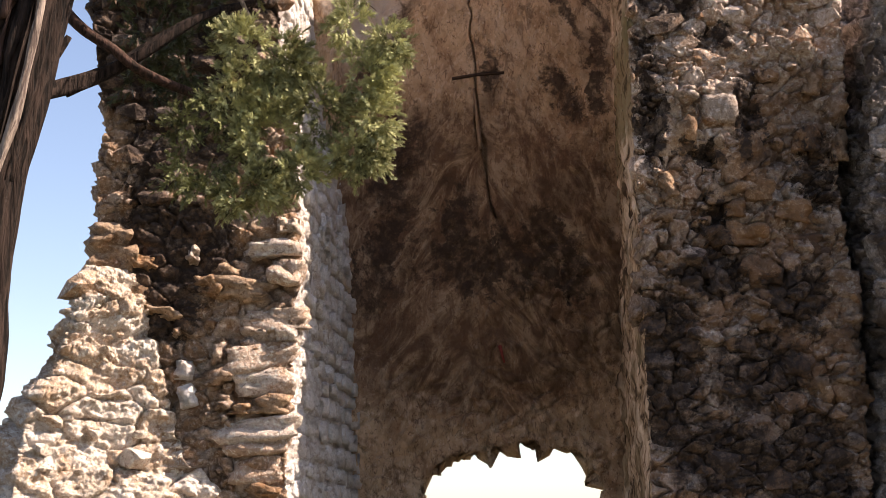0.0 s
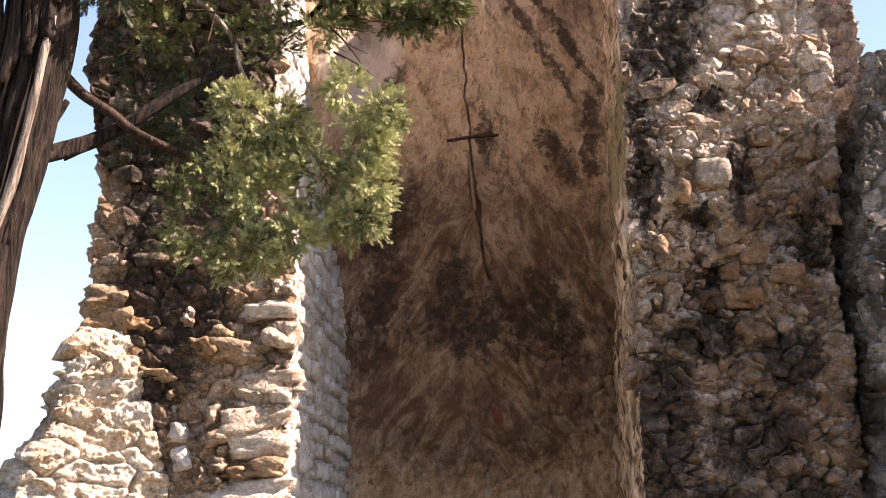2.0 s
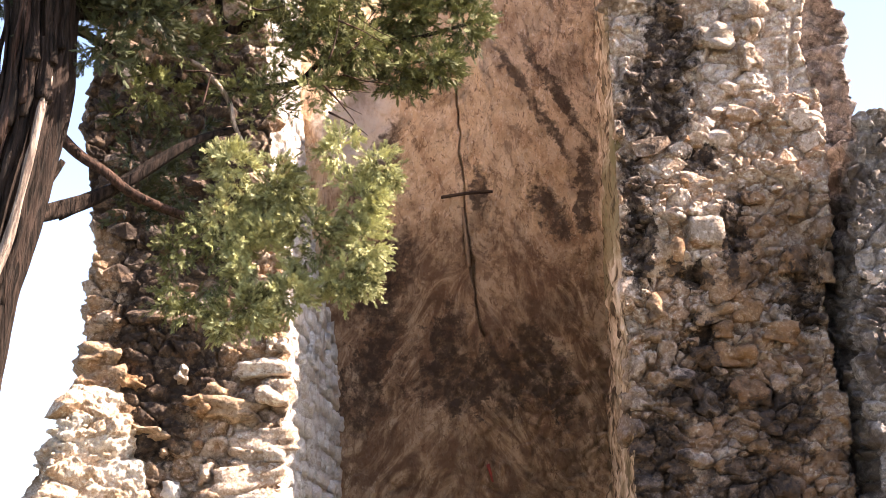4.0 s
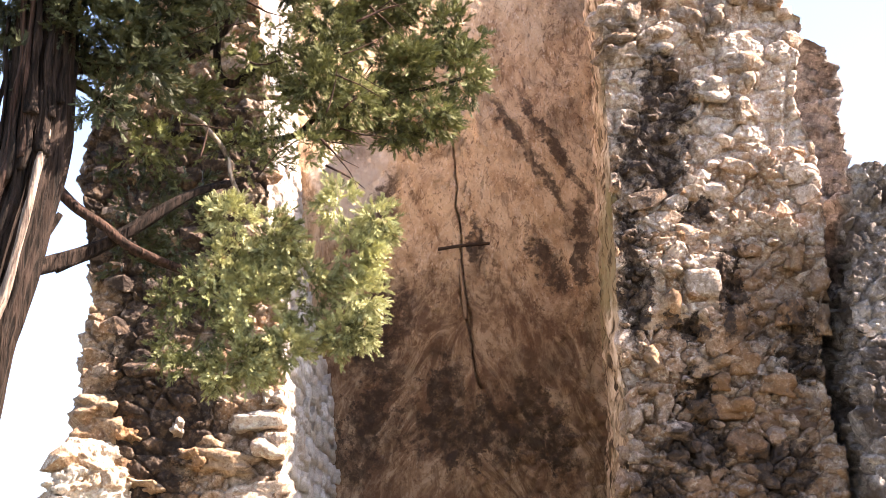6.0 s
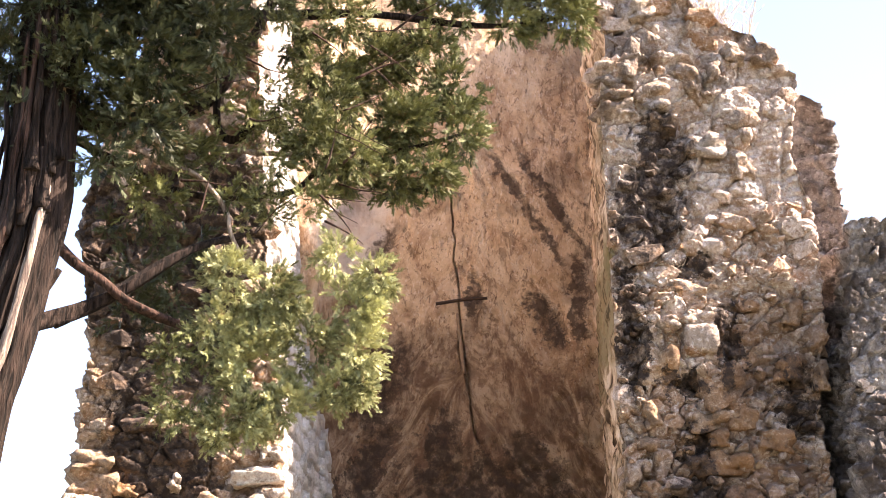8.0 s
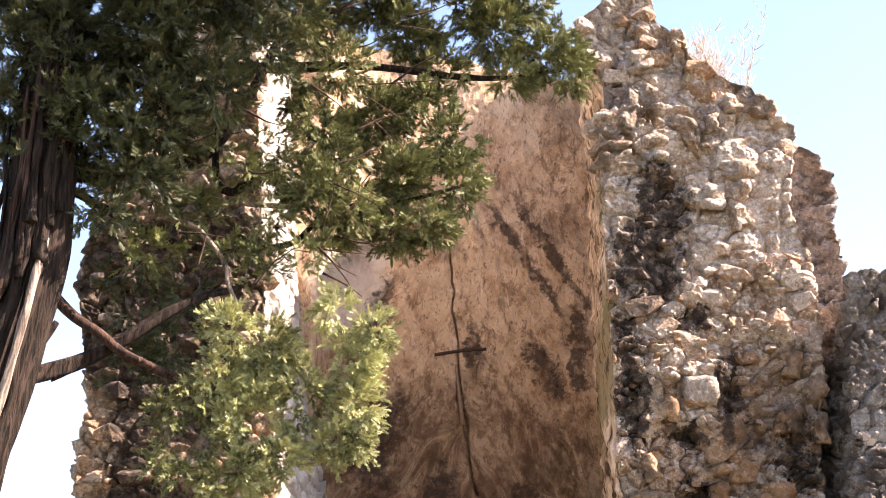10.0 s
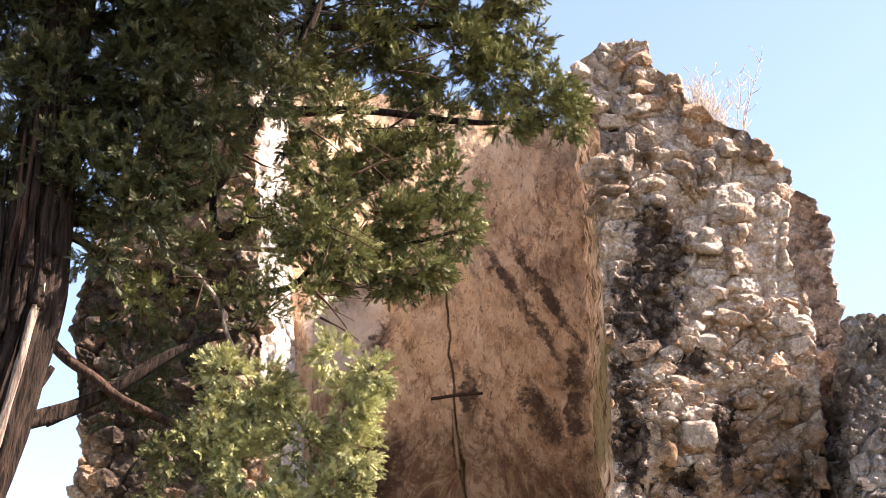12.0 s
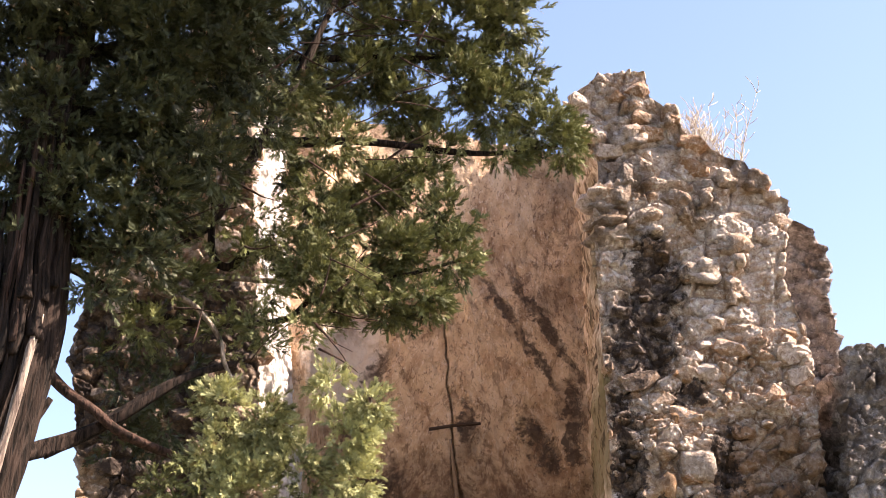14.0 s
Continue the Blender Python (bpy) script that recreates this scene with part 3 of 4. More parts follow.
heap = tagged(new("wall_heap", rough_mass("wall_heap", lambda z: [(heap_l(z), 11.7), (heap_l(z) + 0.2 * (heap_r(z) - heap_l(z)), 10.75 + 0.27 * z), (heap_r(z), 11.95), (heap_l(z), 12.6)],
              heights(0, 3.75, 1.6, 0.013), (70, 140, 8, 50), heap_relief, mortar_pile)), "sunlit heap of crumbling ochre masonry", "stone wall", kind="structure")

# ---- things ----
# iron bar and lath in the crack
bar = tagged(new("iron_bar", tube("iron_bar", [(0.10, 15.40, 6.49), (0.4, 15.385, 6.535), (0.67, 15.40, 6.56)], 0.02, 0.018, iron, 8, 0.1)), "rusted iron bar fixed across a crack", "iron bar")
strip = tagged(new("wooden_lath", tube("wooden_lath", [(0.34, 15.47, 6.4), (0.37, 15.46, 6.1), (0.41, 15.47, 5.72)], 0.016, 0.024, lath, 6, 0.2)), "weathered wooden lath wedged in a crack", "lath")
rag = tagged(new("red_rag", tube("red_rag", [(0.60, 15.44, 3.56), (0.615, 15.43, 3.5), (0.65, 15.45, 3.38)], 0.022, 0.01, red_paint, 8, 0.4)), "small faded red rag on the plaster", "rag")


def dry_shrub(base, tall, seed):
    """A leafless little bush: forking stems with fine side twigs."""
    rng = random.Random(seed)
    bush = tagged(new("dry_shrub"), "leafless dry bush rooted on the broken wall top", "shrub")
    bush.location = base
    for _ in range(20):
        lean = Vector((rng.uniform(-0.45, 0.4), rng.uniform(-0.3, 0.3), 1)).normalized()
        high = tall * rng.uniform(0.45, 1.0)
        pts = [Vector((rng.uniform(-0.12, 0.12), rng.uniform(-0.08, 0.08), -0.05))]
        for _ in range(4):
            pts.append(pts[-1] + lean * high / 4 + Vector((rng.uniform(-0.04, 0.04), rng.uniform(-0.04, 0.04), 0)))
        part("stem", tube("stem", pts, 0.006, 0.002, straw, 5, 0.1, 0.06), bush)
        for _ in range(9):
            k = rng.randint(1, 4)
            a = pts[k]
            b = a + Vector((rng.uniform(-0.12, 0.12), rng.uniform(-0.1, 0.1), rng.uniform(0.05, 0.18)))
            part("twig", tube("twig", [a, (a + b) / 2 + Vector((0.015, 0, 0)), b], 0.0035, 0.003, straw, 4, 0.1, 0.05), bush)
    return bush


dry_shrub((2.86, 12.35, 8.08), 0.9, 4)
small = dry_shrub((2.6, 12.3, 8.25), 0.5, 9)

# ---- the tree ----
def frond(seed, pairs=5, fingers=True, width=0.105):
    """A feathery frond of scale leaves, 1 long, lying along x: stem, side twigs and their fingers, and how far out each corner sits."""
    rng = random.Random(seed)
    blades = []

    def blade(a, way, length, wide):
        side = way.cross(Vector((0, 0, 1))).normalized() * wide / 2
        blades.append((a - side, a + side, a + way * length))

    blade(Vector((0, 0, 0)), Vector((1, 0, 0.04)).normalized(), 1.0, width)
    for i in range(pairs):
        for s in (-1, 1):
            at = Vector((0.06 + 0.85 * i / pairs + 0.04 * s, 0, 0))
            way = Vector((1.0, s * rng.uniform(0.6, 1.0), rng.uniform(-0.5, 0.5))).normalized()
            long = (0.45 - 0.25 * i / pairs) * rng.uniform(0.7, 1.2)
            blade(at, way, long, width)
            if fingers:
                turn = Vector((way.x, way.y + rng.choice((-0.75, 0.75)), way.z + rng.uniform(-0.4, 0.4))).normalized()
                blade(at + way * long * rng.uniform(0.25, 0.6), turn, long * 0.55, width)
    t = np.array([[list(v) for v in q] for q in blades])
    return t, np.clip(t[:, :, 0], 0, 1.2)


FRONDS = [frond(i) for i in range(6)]
COARSE = [frond(20 + i, 4, False, 0.14) for i in range(5)]


def unit(v):
    return v / np.linalg.norm(v, axis=-1, keepdims=True)


def foliage(name, puffs, depth, seed, material, parent, label="", dense=1.0, long=0.1, twig=0.2, lean=(0.25, -0.1, 0.1), kinds=FRONDS):
    """Leafy twigs filling uneven masses (x, z, rx, rz) at a depth (y, ry); fronds stand round each twig and get shorter to its tip."""
    rng = np.random.default_rng(seed)
    roots, ways = [], []
    for x, z, rx, rz in puffs:
        count = max(3, int(dense * 620 * rx * rz))
        d = unit(rng.normal(size=(count, 3)))
        k = rng.uniform(0.05, 0.9, (count, 1)) ** 0.5
        roots.append(np.array([x, depth[0], z]) + d * k * np.array([rx, depth[1], rz]) * 0.85)
        ways.append(unit(d * 0.75 + np.array(lean) + rng.normal(size=(count, 3)) * 0.35))
    roots, ways = np.concatenate(roots), np.concatenate(ways)
    clump = soft_noise(roots * 7.5, seed + 3) + 0.35 * soft_noise(roots * 17, seed + 4) + 0.25 * rng.random(len(roots)) > -0.02
    roots, ways = roots[clump], ways[clump]
    per = 10
    tw = twig * rng.uniform(0.45, 1.1, (len(roots), 1))
    tone = np.clip(0.5 + 0.45 * soft_noise(roots * 5.0, seed) + rng.normal(size=len(roots)) * 0.18, 0, 1)
    verts, tones, tips = [], [], []
    side0 = unit(np.cross(ways, rng.normal(size=ways.shape)))
    side1 = np.cross(ways, side0)
    for f in range(per):
        s = 0.1 + 0.9 * f / (per - 1)
        turn = 2.4 * f + rng.uniform(-0.4, 0.4, (len(roots), 1))
        out = side0 * np.cos(turn) + side1 * np.sin(turn)
        sag = np.array([0, 0, -0.12]) * s * s
        start = roots + ways * tw * s + sag * tw
        a = unit(ways * (0.7 + 0.9 * s) + out * (1.1 - 0.7 * s) + rng.normal(size=ways.shape) * 0.2)
        b = unit(np.cross(a, rng.normal(size=ways.shape)))
        c = np.cross(a, b)
        size = long * (1.15 - 0.45 * s) * rng.uniform(0.65, 1.2, (len(roots), 1))
        axes = np.stack([a, b, c], 1) * size[:, :, None]
        shape, far = kinds[f % len(kinds)]
        verts.append((np.einsum("tvk,nkx->ntvx", shape, axes) + start[:, None, None, :]).reshape(-1, 3))
        own = np.clip(tone + rng.normal(size=len(roots)) * 0.1, 0, 1)
        tones.append(np.repeat(own, shape.shape[0] * 3))
        tips.append(np.tile(far.ravel(), len(roots)))
    verts = np.concatenate(verts)
    me = bpy.data.meshes.new(name)
    me.vertices.add(len(verts))
    me.vertices.foreach_set("co", verts.astype(np.float32).ravel())
    me.loops.add(len(verts))
    me.loops.foreach_set("vertex_index", np.arange(len(verts), dtype=np.int32))
    me.polygons.add(len(verts) // 3)
    me.polygons.foreach_set("loop_start", np.arange(0, len(verts), 3, dtype=np.int32))
    me.update(calc_edges=True)
    me.attributes.new("leaf_tone", "FLOAT", "POINT").data.foreach_set("value", np.concatenate(tones).astype(np.float32))
    me.attributes.new("leaf_tip", "FLOAT", "POINT").data.foreach_set("value", np.concatenate(tips).astype(np.float32))
    me.materials.append(material)
    return part(name, me, parent, label, "stuff")


trunk_x = table([(0, -2.95), (1.6, -2.82), (3.2, -2.72), (4.1, -2.56), (4.75, -2.44), (5.5, -2.42), (6.6, -2.42), (9.5, -2.3)])


def trunk_mesh():
    line = smooth_line([(-2.95, 8.35, 0), (-2.82, 8.32, 1.6), (-2.72, 8.3, 3.2), (-2.56, 8.3, 4.1), (-2.44, 8.32, 4.75), (-2.42, 8.35, 5.5), (-2.42, 8.4, 6.6), (-2.3, 8.5, 9.5)], 0.035)
    verts, faces, sides = [], [], 90
    for i, p in enumerate(line):
        r = 0.27 - 0.014 * p.z
        for j in range(sides):
            a = 2 * math.pi * j / sides
            n1 = noise.fractal(Vector((math.cos(a) * 3.5, math.sin(a) * 3.5, p.z * 0.55)), 0.8, 2.1, 4)
            n2 = noise.noise(Vector((math.cos(a) * 9, math.sin(a) * 9, p.z * 1.6)))
            ribs = abs(noise.noise(Vector((math.cos(a) * 6 + p.z * 0.25, math.sin(a) * 6, p.z * 0.4))))
            q = r * (0.95 + 0.2 * n1 + 0.1 * n2 + 0.28 * ribs)
            verts.append((p.x + math.cos(a) * q, p.y + math.sin(a) * q, p.z))
    for i in range(len(line) - 1):
        for j in range(sides):
            k = (j + 1) % sides
            faces.append((i * sides + j, i * sides + k, (i + 1) * sides + k, (i + 1) * sides + j))
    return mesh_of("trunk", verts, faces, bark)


tree = tagged(new("cypress_tree"), "old cypress tree with shaggy bark and hanging sprays", "tree")
part("trunk", trunk_mesh(), tree)
part("dead_strip", tube("dead_strip", [(-2.64, 8.06, 3.2), (-2.445, 8.05, 3.9), (-2.387, 8.05, 4.17), (-2.333, 8.06, 4.52), (-2.31, 8.1, 4.78), (-2.3, 8.2, 5.0)], 0.026, 0.018, bark_pale, 10, 0.5), tree, "bare pale strip of dead wood")
strip_rng = random.Random(31)
for k in range(22):
    turn = radians(strip_rng.uniform(-160, -15))
    low_z = strip_rng.uniform(2.9, 5.2)
    long = strip_rng.uniform(0.6, 1.6)
    spine = []
    for i in range(6):
        z, turn, r = low_z + long * i / 5, turn + strip_rng.uniform(-0.1, 0.1), strip_rng.uniform(0.19, 0.225)
        spine.append((trunk_x(z) + r * math.cos(turn), 8.31 + r * math.sin(turn), z))
    part("bark_strip", tube("bark_strip", spine, strip_rng.uniform(0.012, 0.03), 0.008, bark_red if k % 5 == 0 else bark, 7, 0.9), tree)
BOUGHS = [
    ("limb", [(-2.62, 8.4, 4.05), (-2.47, 8.6, 4.23), (-2.24, 8.8, 4.38), (-1.9, 8.9, 4.61), (-1.55, 9.0, 4.88), (-1.25, 9.2, 5.05)], 0.06, 0.022, bark),
    ("limb", [(-2.33, 8.72, 4.27), (-2.27, 8.72, 4.29), (-2.2, 8.72, 4.32)], 0.018, 0.008, bark),
    ("limb", [(-2.5, 8.5, 5.0), (-2.42, 8.8, 4.89), (-2.26, 8.8, 4.72), (-2.07, 8.8, 4.59), (-1.89, 8.85, 4.46), (-1.55, 9.0, 4.35), (-1.2, 9.2, 4.3)], 0.045, 0.018, bark_red),
    ("stub", [(-2.55, 8.4, 4.2), (-2.42, 8.5, 4.33), (-2.35, 8.5, 4.44), (-2.27, 8.5, 4.57)], 0.06, 0.02, bark),
    ("limb", [(-2.3, 8.6, 5.62), (-1.95, 8.9, 5.55), (-1.73, 9, 5.47), (-1.56, 9, 5.41), (-1.42, 9, 5.27), (-1.33, 9, 5.13), (-1.3, 9, 4.99), (-1.2, 9.1, 4.8)], 0.03, 0.012, bark_pale),
    ("limb", [(-2.3, 8.6, 5.7), (-1.9, 9.0, 5.72), (-1.58, 9.2, 5.72), (-1.39, 9.2, 5.68), (-1.23, 9.2, 5.66), (-0.95, 9.3, 5.68)], 0.028, 0.016, bark_pale),
    ("limb", [(-1.47, 9.2, 6.3), (-1.46, 9.2, 5.85), (-1.33, 9.2, 5.74), (-1.22, 9.2, 5.87)], 0.02, 0.03, bark),
    ("limb", [(-2.3, 8.6, 5.5), (-1.7, 9.3, 5.4), (-1.01, 9.4, 5.43), (-0.78, 9.4, 5.6), (-0.55, 9.4, 5.73), (-0.15, 9.5, 5.82), (0.3, 9.6, 6.0)], 0.03, 0.012, bark),
    ("limb", [(-2.4, 8.4, 6.5), (-1.58, 9.4, 6.84), (-1.04, 9.5, 6.87), (-0.46, 9.5, 6.89), (0.41, 9.6, 6.85), (1.0, 9.7, 6.98)], 0.06, 0.012, bark),
    ("limb", [(-2.4, 8.4, 5.5), (-1.58, 9.2, 6.02), (-1.11, 9.3, 6.92), (-0.81, 9.3, 7.64), (-0.6, 9.4, 8.3)], 0.06, 0.02, bark),
    ("limb", [(-2.4, 8.4, 7.0), (-1.5, 9.2, 7.4), (-0.6, 9.5, 7.6), (0.2, 9.6, 7.7), (0.85, 9.7, 7.9)], 0.05, 0.012, bark),
    ("limb", [(-2.4, 8.4, 6.0), (-1.9, 8.9, 6.5), (-1.6, 9.0, 7.3), (-1.4, 9.1, 8.2)], 0.05, 0.02, bark),
]
for name, line, r0, r1, mat in BOUGHS:
    part(name, tube(name, line, r0, r1, mat, 12, 0.28), tree)

def bare_twigs(count, seed):
    """Thin dead twigs through the crown, forking a little, as one tangle."""
    rng = random.Random(seed)
    bm = bmesh.new()
    for _ in range(count):
        a = Vector((rng.uniform(-2.7, 0.6), rng.uniform(8.3, 9.3), rng.uniform(4.9, 8.2)))
        a.x = min(a.x, 0.3 * (a.z - 7.5))
        way = Vector((rng.uniform(0.2, 1), rng.uniform(-0.3, 0.3), rng.uniform(-0.5, 1.0))).normalized()
        pts = [a]
        for _ in range(4):
            way = (way + Vector((rng.uniform(-0.2, 0.2), rng.uniform(-0.15, 0.15), rng.uniform(-0.2, 0.2)))).normalized()
            pts.append(pts[-1] + way * rng.uniform(0.04, 0.13))
        me = tube("twig", pts, rng.uniform(0.004, 0.012), 0.002, bark_red, 5, 0.1, 0.05)
        bm.from_mesh(me)
        bpy.data.meshes.remove(me)
    me = bpy.data.meshes.new("twig_tangle")
    bm.to_mesh(me)
    bm.free()
    me.materials.append(bark_red)
    return part("twig_tangle", me, tree, "thin bare twigs", "stuff")


bare_twigs(70, 21)

HANGING = [
    (-0.58, 4.75, 0.14, 0.15), (-0.33, 4.64, 0.12, 0.15), (-0.48, 4.43, 0.21, 0.17), (-0.42, 4.14, 0.11, 0.2), (-0.56, 3.9, 0.13, 0.14),
    (-0.44, 3.9, 0.08, 0.12), (-0.76, 4.23, 0.22, 0.25), (-1.0, 4.49, 0.22, 0.21), (-1.24, 4.64, 0.22, 0.14), (-1.27, 4.34, 0.21, 0.23),
    (-1.07, 4.05, 0.27, 0.27), (-0.88, 3.79, 0.18, 0.14), (-1.14, 3.72, 0.19, 0.14), (-1.28, 3.66, 0.12, 0.12)]
HANGING_SHADED = [
    (-1.47, 3.88, 0.19, 0.19), (-1.58, 4.06, 0.14, 0.14), (-1.49, 3.65, 0.12, 0.11), (-1.4, 4.17, 0.14, 0.17), (-1.62, 3.77, 0.1, 0.1)]
MIDDLE = [
    (0.17, 6.29, 0.22, 0.21), (0.24, 5.96, 0.16, 0.19), (0.02, 5.65, 0.18, 0.17), (-0.24, 5.56, 0.18, 0.14), (-0.16, 6.02, 0.26, 0.25),
    (-0.48, 5.82, 0.22, 0.22), (-0.65, 6.28, 0.26, 0.21), (-0.33, 6.49, 0.26, 0.21), (-0.02, 6.58, 0.23, 0.18), (-0.68, 5.56, 0.17, 0.13),
    (-0.91, 5.97, 0.18, 0.21)]
SPRIGS = [
    (-1.14, 5.34, 0.15, 0.13), (-1.25, 5.15, 0.13, 0.09), (-1.12, 5.79, 0.12, 0.16)]
CROWN = [
    (0.9, 7.05, 0.28, 0.24), (1.07, 6.93, 0.14, 0.13), (0.8, 7.5, 0.12, 0.12), (0.62, 6.88, 0.22, 0.12), (0.5, 7.26, 0.26, 0.26),
    (0.24, 7.48, 0.3, 0.25), (0.57, 7.69, 0.22, 0.16), (-0.14, 7.21, 0.3, 0.23), (0.11, 6.9, 0.22, 0.12), (-0.43, 7.48, 0.3, 0.25),
    (-0.83, 7.33, 0.28, 0.24)]
CROWN_TOP = [
    (0.66, 8.03, 0.26, 0.24), (0.33, 7.92, 0.35, 0.24), (-0.11, 7.87, 0.35, 0.24), (-0.58, 7.92, 0.35, 0.24), (-1.01, 7.81, 0.26, 0.24),
    (0.55, 8.39, 0.26, 0.25), (0.02, 8.38, 0.4, 0.3), (-0.59, 8.38, 0.4, 0.3)]
DEEP = [
    (-2.74, 6.93, 0.43, 0.44), (-2.2, 7.02, 0.44, 0.4), (-2.42, 6.4, 0.46, 0.38), (-1.85, 6.53, 0.31, 0.38), (-2.71, 5.88, 0.23, 0.36),
    (-2.17, 5.85, 0.34, 0.32), (-1.76, 5.89, 0.27, 0.32), (-1.6, 6.32, 0.16, 0.25), (-1.32, 6.85, 0.24, 0.2), (-1.06, 6.45, 0.16, 0.17),
    (-1.81, 5.48, 0.22, 0.19)]
DEEP_TOP = [
    (-1.67, 7.0, 0.35, 0.3), (-1.25, 7.18, 0.32, 0.26), (-2.79, 7.54, 0.48, 0.41), (-2.16, 7.64, 0.48, 0.41), (-1.52, 7.65, 0.4, 0.37),
    (-0.96, 7.8, 0.37, 0.32), (-1.35, 6.12, 0.11, 0.16), (-2.39, 5.46, 0.19, 0.14), (-2.04, 5.26, 0.18, 0.11)]
DEEP_LOW = [
    (-1.89, 4.87, 0.23, 0.19), (-1.93, 4.52, 0.22, 0.17), (-1.6, 5.03, 0.15, 0.15), (-2.1, 5.15, 0.19, 0.12), (-1.68, 4.64, 0.16, 0.19)]
# unseen foliage above the view, added to shade the trunk and inner crown
SHADE_TOP = [(-0.6, 9.3, 0.8, 0.5), (-1.6, 9.4, 0.8, 0.6), (-2.6, 9.2, 0.8, 0.6), (-1.2, 10.2, 0.9, 0.6), (-2.2, 10.8, 0.8, 0.7), (-2.2, 11.9, 0.5, 0.7)]
SHADE_SIDE = [(0.0, 8.7, 0.6, 0.5), (0.8, 8.9, 0.6, 0.6), (1.1, 9.6, 0.5, 0.6)]
VEIL = [
    (-1.05, 6.02, 0.16, 0.26), (-1.05, 5.56, 0.11, 0.17), (-0.75, 5.67, 0.18, 0.19), (-1.02, 6.41, 0.16, 0.22), (-0.66, 5.98, 0.19, 0.21), (-1.09, 5.24, 0.1, 0.11),
    (-1.34, 7.02, 0.26, 0.25), (-0.96, 7.12, 0.23, 0.23), (-1.39, 6.44, 0.21, 0.19), (-1.0, 6.51, 0.17, 0.19), (-0.75, 6.22, 0.23, 0.23),
    (-1.43, 5.92, 0.15, 0.19), (-1.2, 5.8, 0.14, 0.14), (-0.72, 5.76, 0.21, 0.18), (-1.6, 5.58, 0.21, 0.17), (-0.5, 5.59, 0.18, 0.13),
    (-0.79, 5.26, 0.14, 0.11), (-1.32, 5.26, 0.17, 0.11), (-1.84, 5.26, 0.21, 0.13), (-0.61, 6.67, 0.24, 0.22)]
# unseen foliage added in front, high up, to keep sky light off the tree
SHADE_FRONT = [(-3.6, 8.2, 0.9, 0.7), (-2.4, 8.4, 0.9, 0.7), (-1.2, 8.6, 0.8, 0.6), (-3.0, 9.6, 1.0, 0.7), (-1.6, 9.8, 0.9, 0.7), (-4.3, 7.2, 0.8, 0.8)]
foliage("shade_foliage", SHADE_TOP, (9.0, 0.6), 7, leaf_shaded, tree, "unseen upper foliage added to cast shade", 0.4, 0.26, 0.4, kinds=COARSE)
foliage("shade_foliage", SHADE_SIDE, (8.2, 0.6), 8, leaf_shaded, tree, "unseen upper foliage added to cast shade", 0.4, 0.26, 0.4, kinds=COARSE)
foliage("shade_foliage", SHADE_FRONT, (6.9, 0.9), 9, leaf_shaded, tree, "unseen upper foliage added to cast shade", 0.28, 0.28, 0.45, kinds=COARSE)
foliage("inner_spray", VEIL, (9.1, 0.2), 18, leaf_half_shaded, tree, "dull green sprays in the shade", 4.2, 0.062, 0.15)
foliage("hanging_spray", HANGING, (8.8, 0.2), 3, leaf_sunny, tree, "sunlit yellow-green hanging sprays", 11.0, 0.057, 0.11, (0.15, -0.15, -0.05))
foliage("hanging_spray", HANGING_SHADED, (8.72, 0.18), 13, leaf_half_shaded, tree, "hanging sprays in a half-shaded leaf colour", 6.0, 0.048, 0.12, (0.0, -0.1, -0.35))
foliage("middle_spray", MIDDLE, (9.5, 0.3), 4, leaf_half_shaded, tree, "sunlit green sprays", 8.4, 0.06, 0.13)
foliage("sprig", SPRIGS, (9.2, 0.12), 14, leaf_sunny, tree, "thin yellow-green sprigs", 2.2, 0.055, 0.14)
foliage("crown", CROWN, (9.6, 0.3), 5, leaf_half_shaded, tree, "", 7.0, 0.066, 0.14)
foliage("crown", CROWN_TOP, (9.6, 0.3), 15, leaf_half_shaded, tree, "", 3.6, 0.09, 0.18, kinds=COARSE)
# inner foliage takes the darkest leaf copy, its shade painted in
foliage("inner_crown", DEEP, (8.4, 0.5), 6, leaf_shaded, tree, "dense inner foliage with shade in the leaf colour", 5.4, 0.084, 0.18, kinds=COARSE)
foliage("inner_crown", DEEP_TOP, (8.4, 0.5), 16, leaf_shaded, tree, "dense inner foliage with shade in the leaf colour", 5.0, 0.088, 0.2, kinds=COARSE)
foliage("inner_crown", DEEP_LOW, (9.25, 0.18), 17, leaf_shaded, tree, "dense inner foliage with shade in the leaf colour", 3.5, 0.07, 0.15, kinds=COARSE)

# ---- stones of the walls ----
random.seed(11)
east_kinds = rocks(stone_east, 0.45, 12, 1)
west_kinds = rocks(stone_west, 0.45, 10, 40)
white_kinds = [block(80 + i, stone_white) for i in range(10)]
quoin_kinds = [block(60 + i, stone_quoin, 6, 0.25, 0.26) for i in range(9)]
pile_kinds = rocks(stone_pile, 0.5, 10, 120)


def face_stones(parent, kinds, left, right, low, high, y, row=(0.13, 0.26), wide=(0.14, 0.36), skip=0.25, out=0.0, slack=0.03):
    """Uneven courses of stones bedded in an upright face that looks towards -y."""
    z = low
    while z < high:
        h = random.uniform(*row)
        x = left(z) + random.uniform(0, 0.08)
        while x < right(z) - 0.05:
            w = random.uniform(*wide)
            hh = h * random.uniform(0.75, 1.1)
            if random.random() > skip:
                lay(parent, kinds, (x + w / 2, y + 0.02 - out + random.uniform(-slack, slack), z + h / 2 + random.uniform(-0.02, 0.02)), (w * 0.92, random.uniform(0.14, 0.24), hh * 0.95),
                    (random.uniform(-10, 10), random.uniform(-14, 14), random.uniform(-10, 10)))
            x += w
        z += h


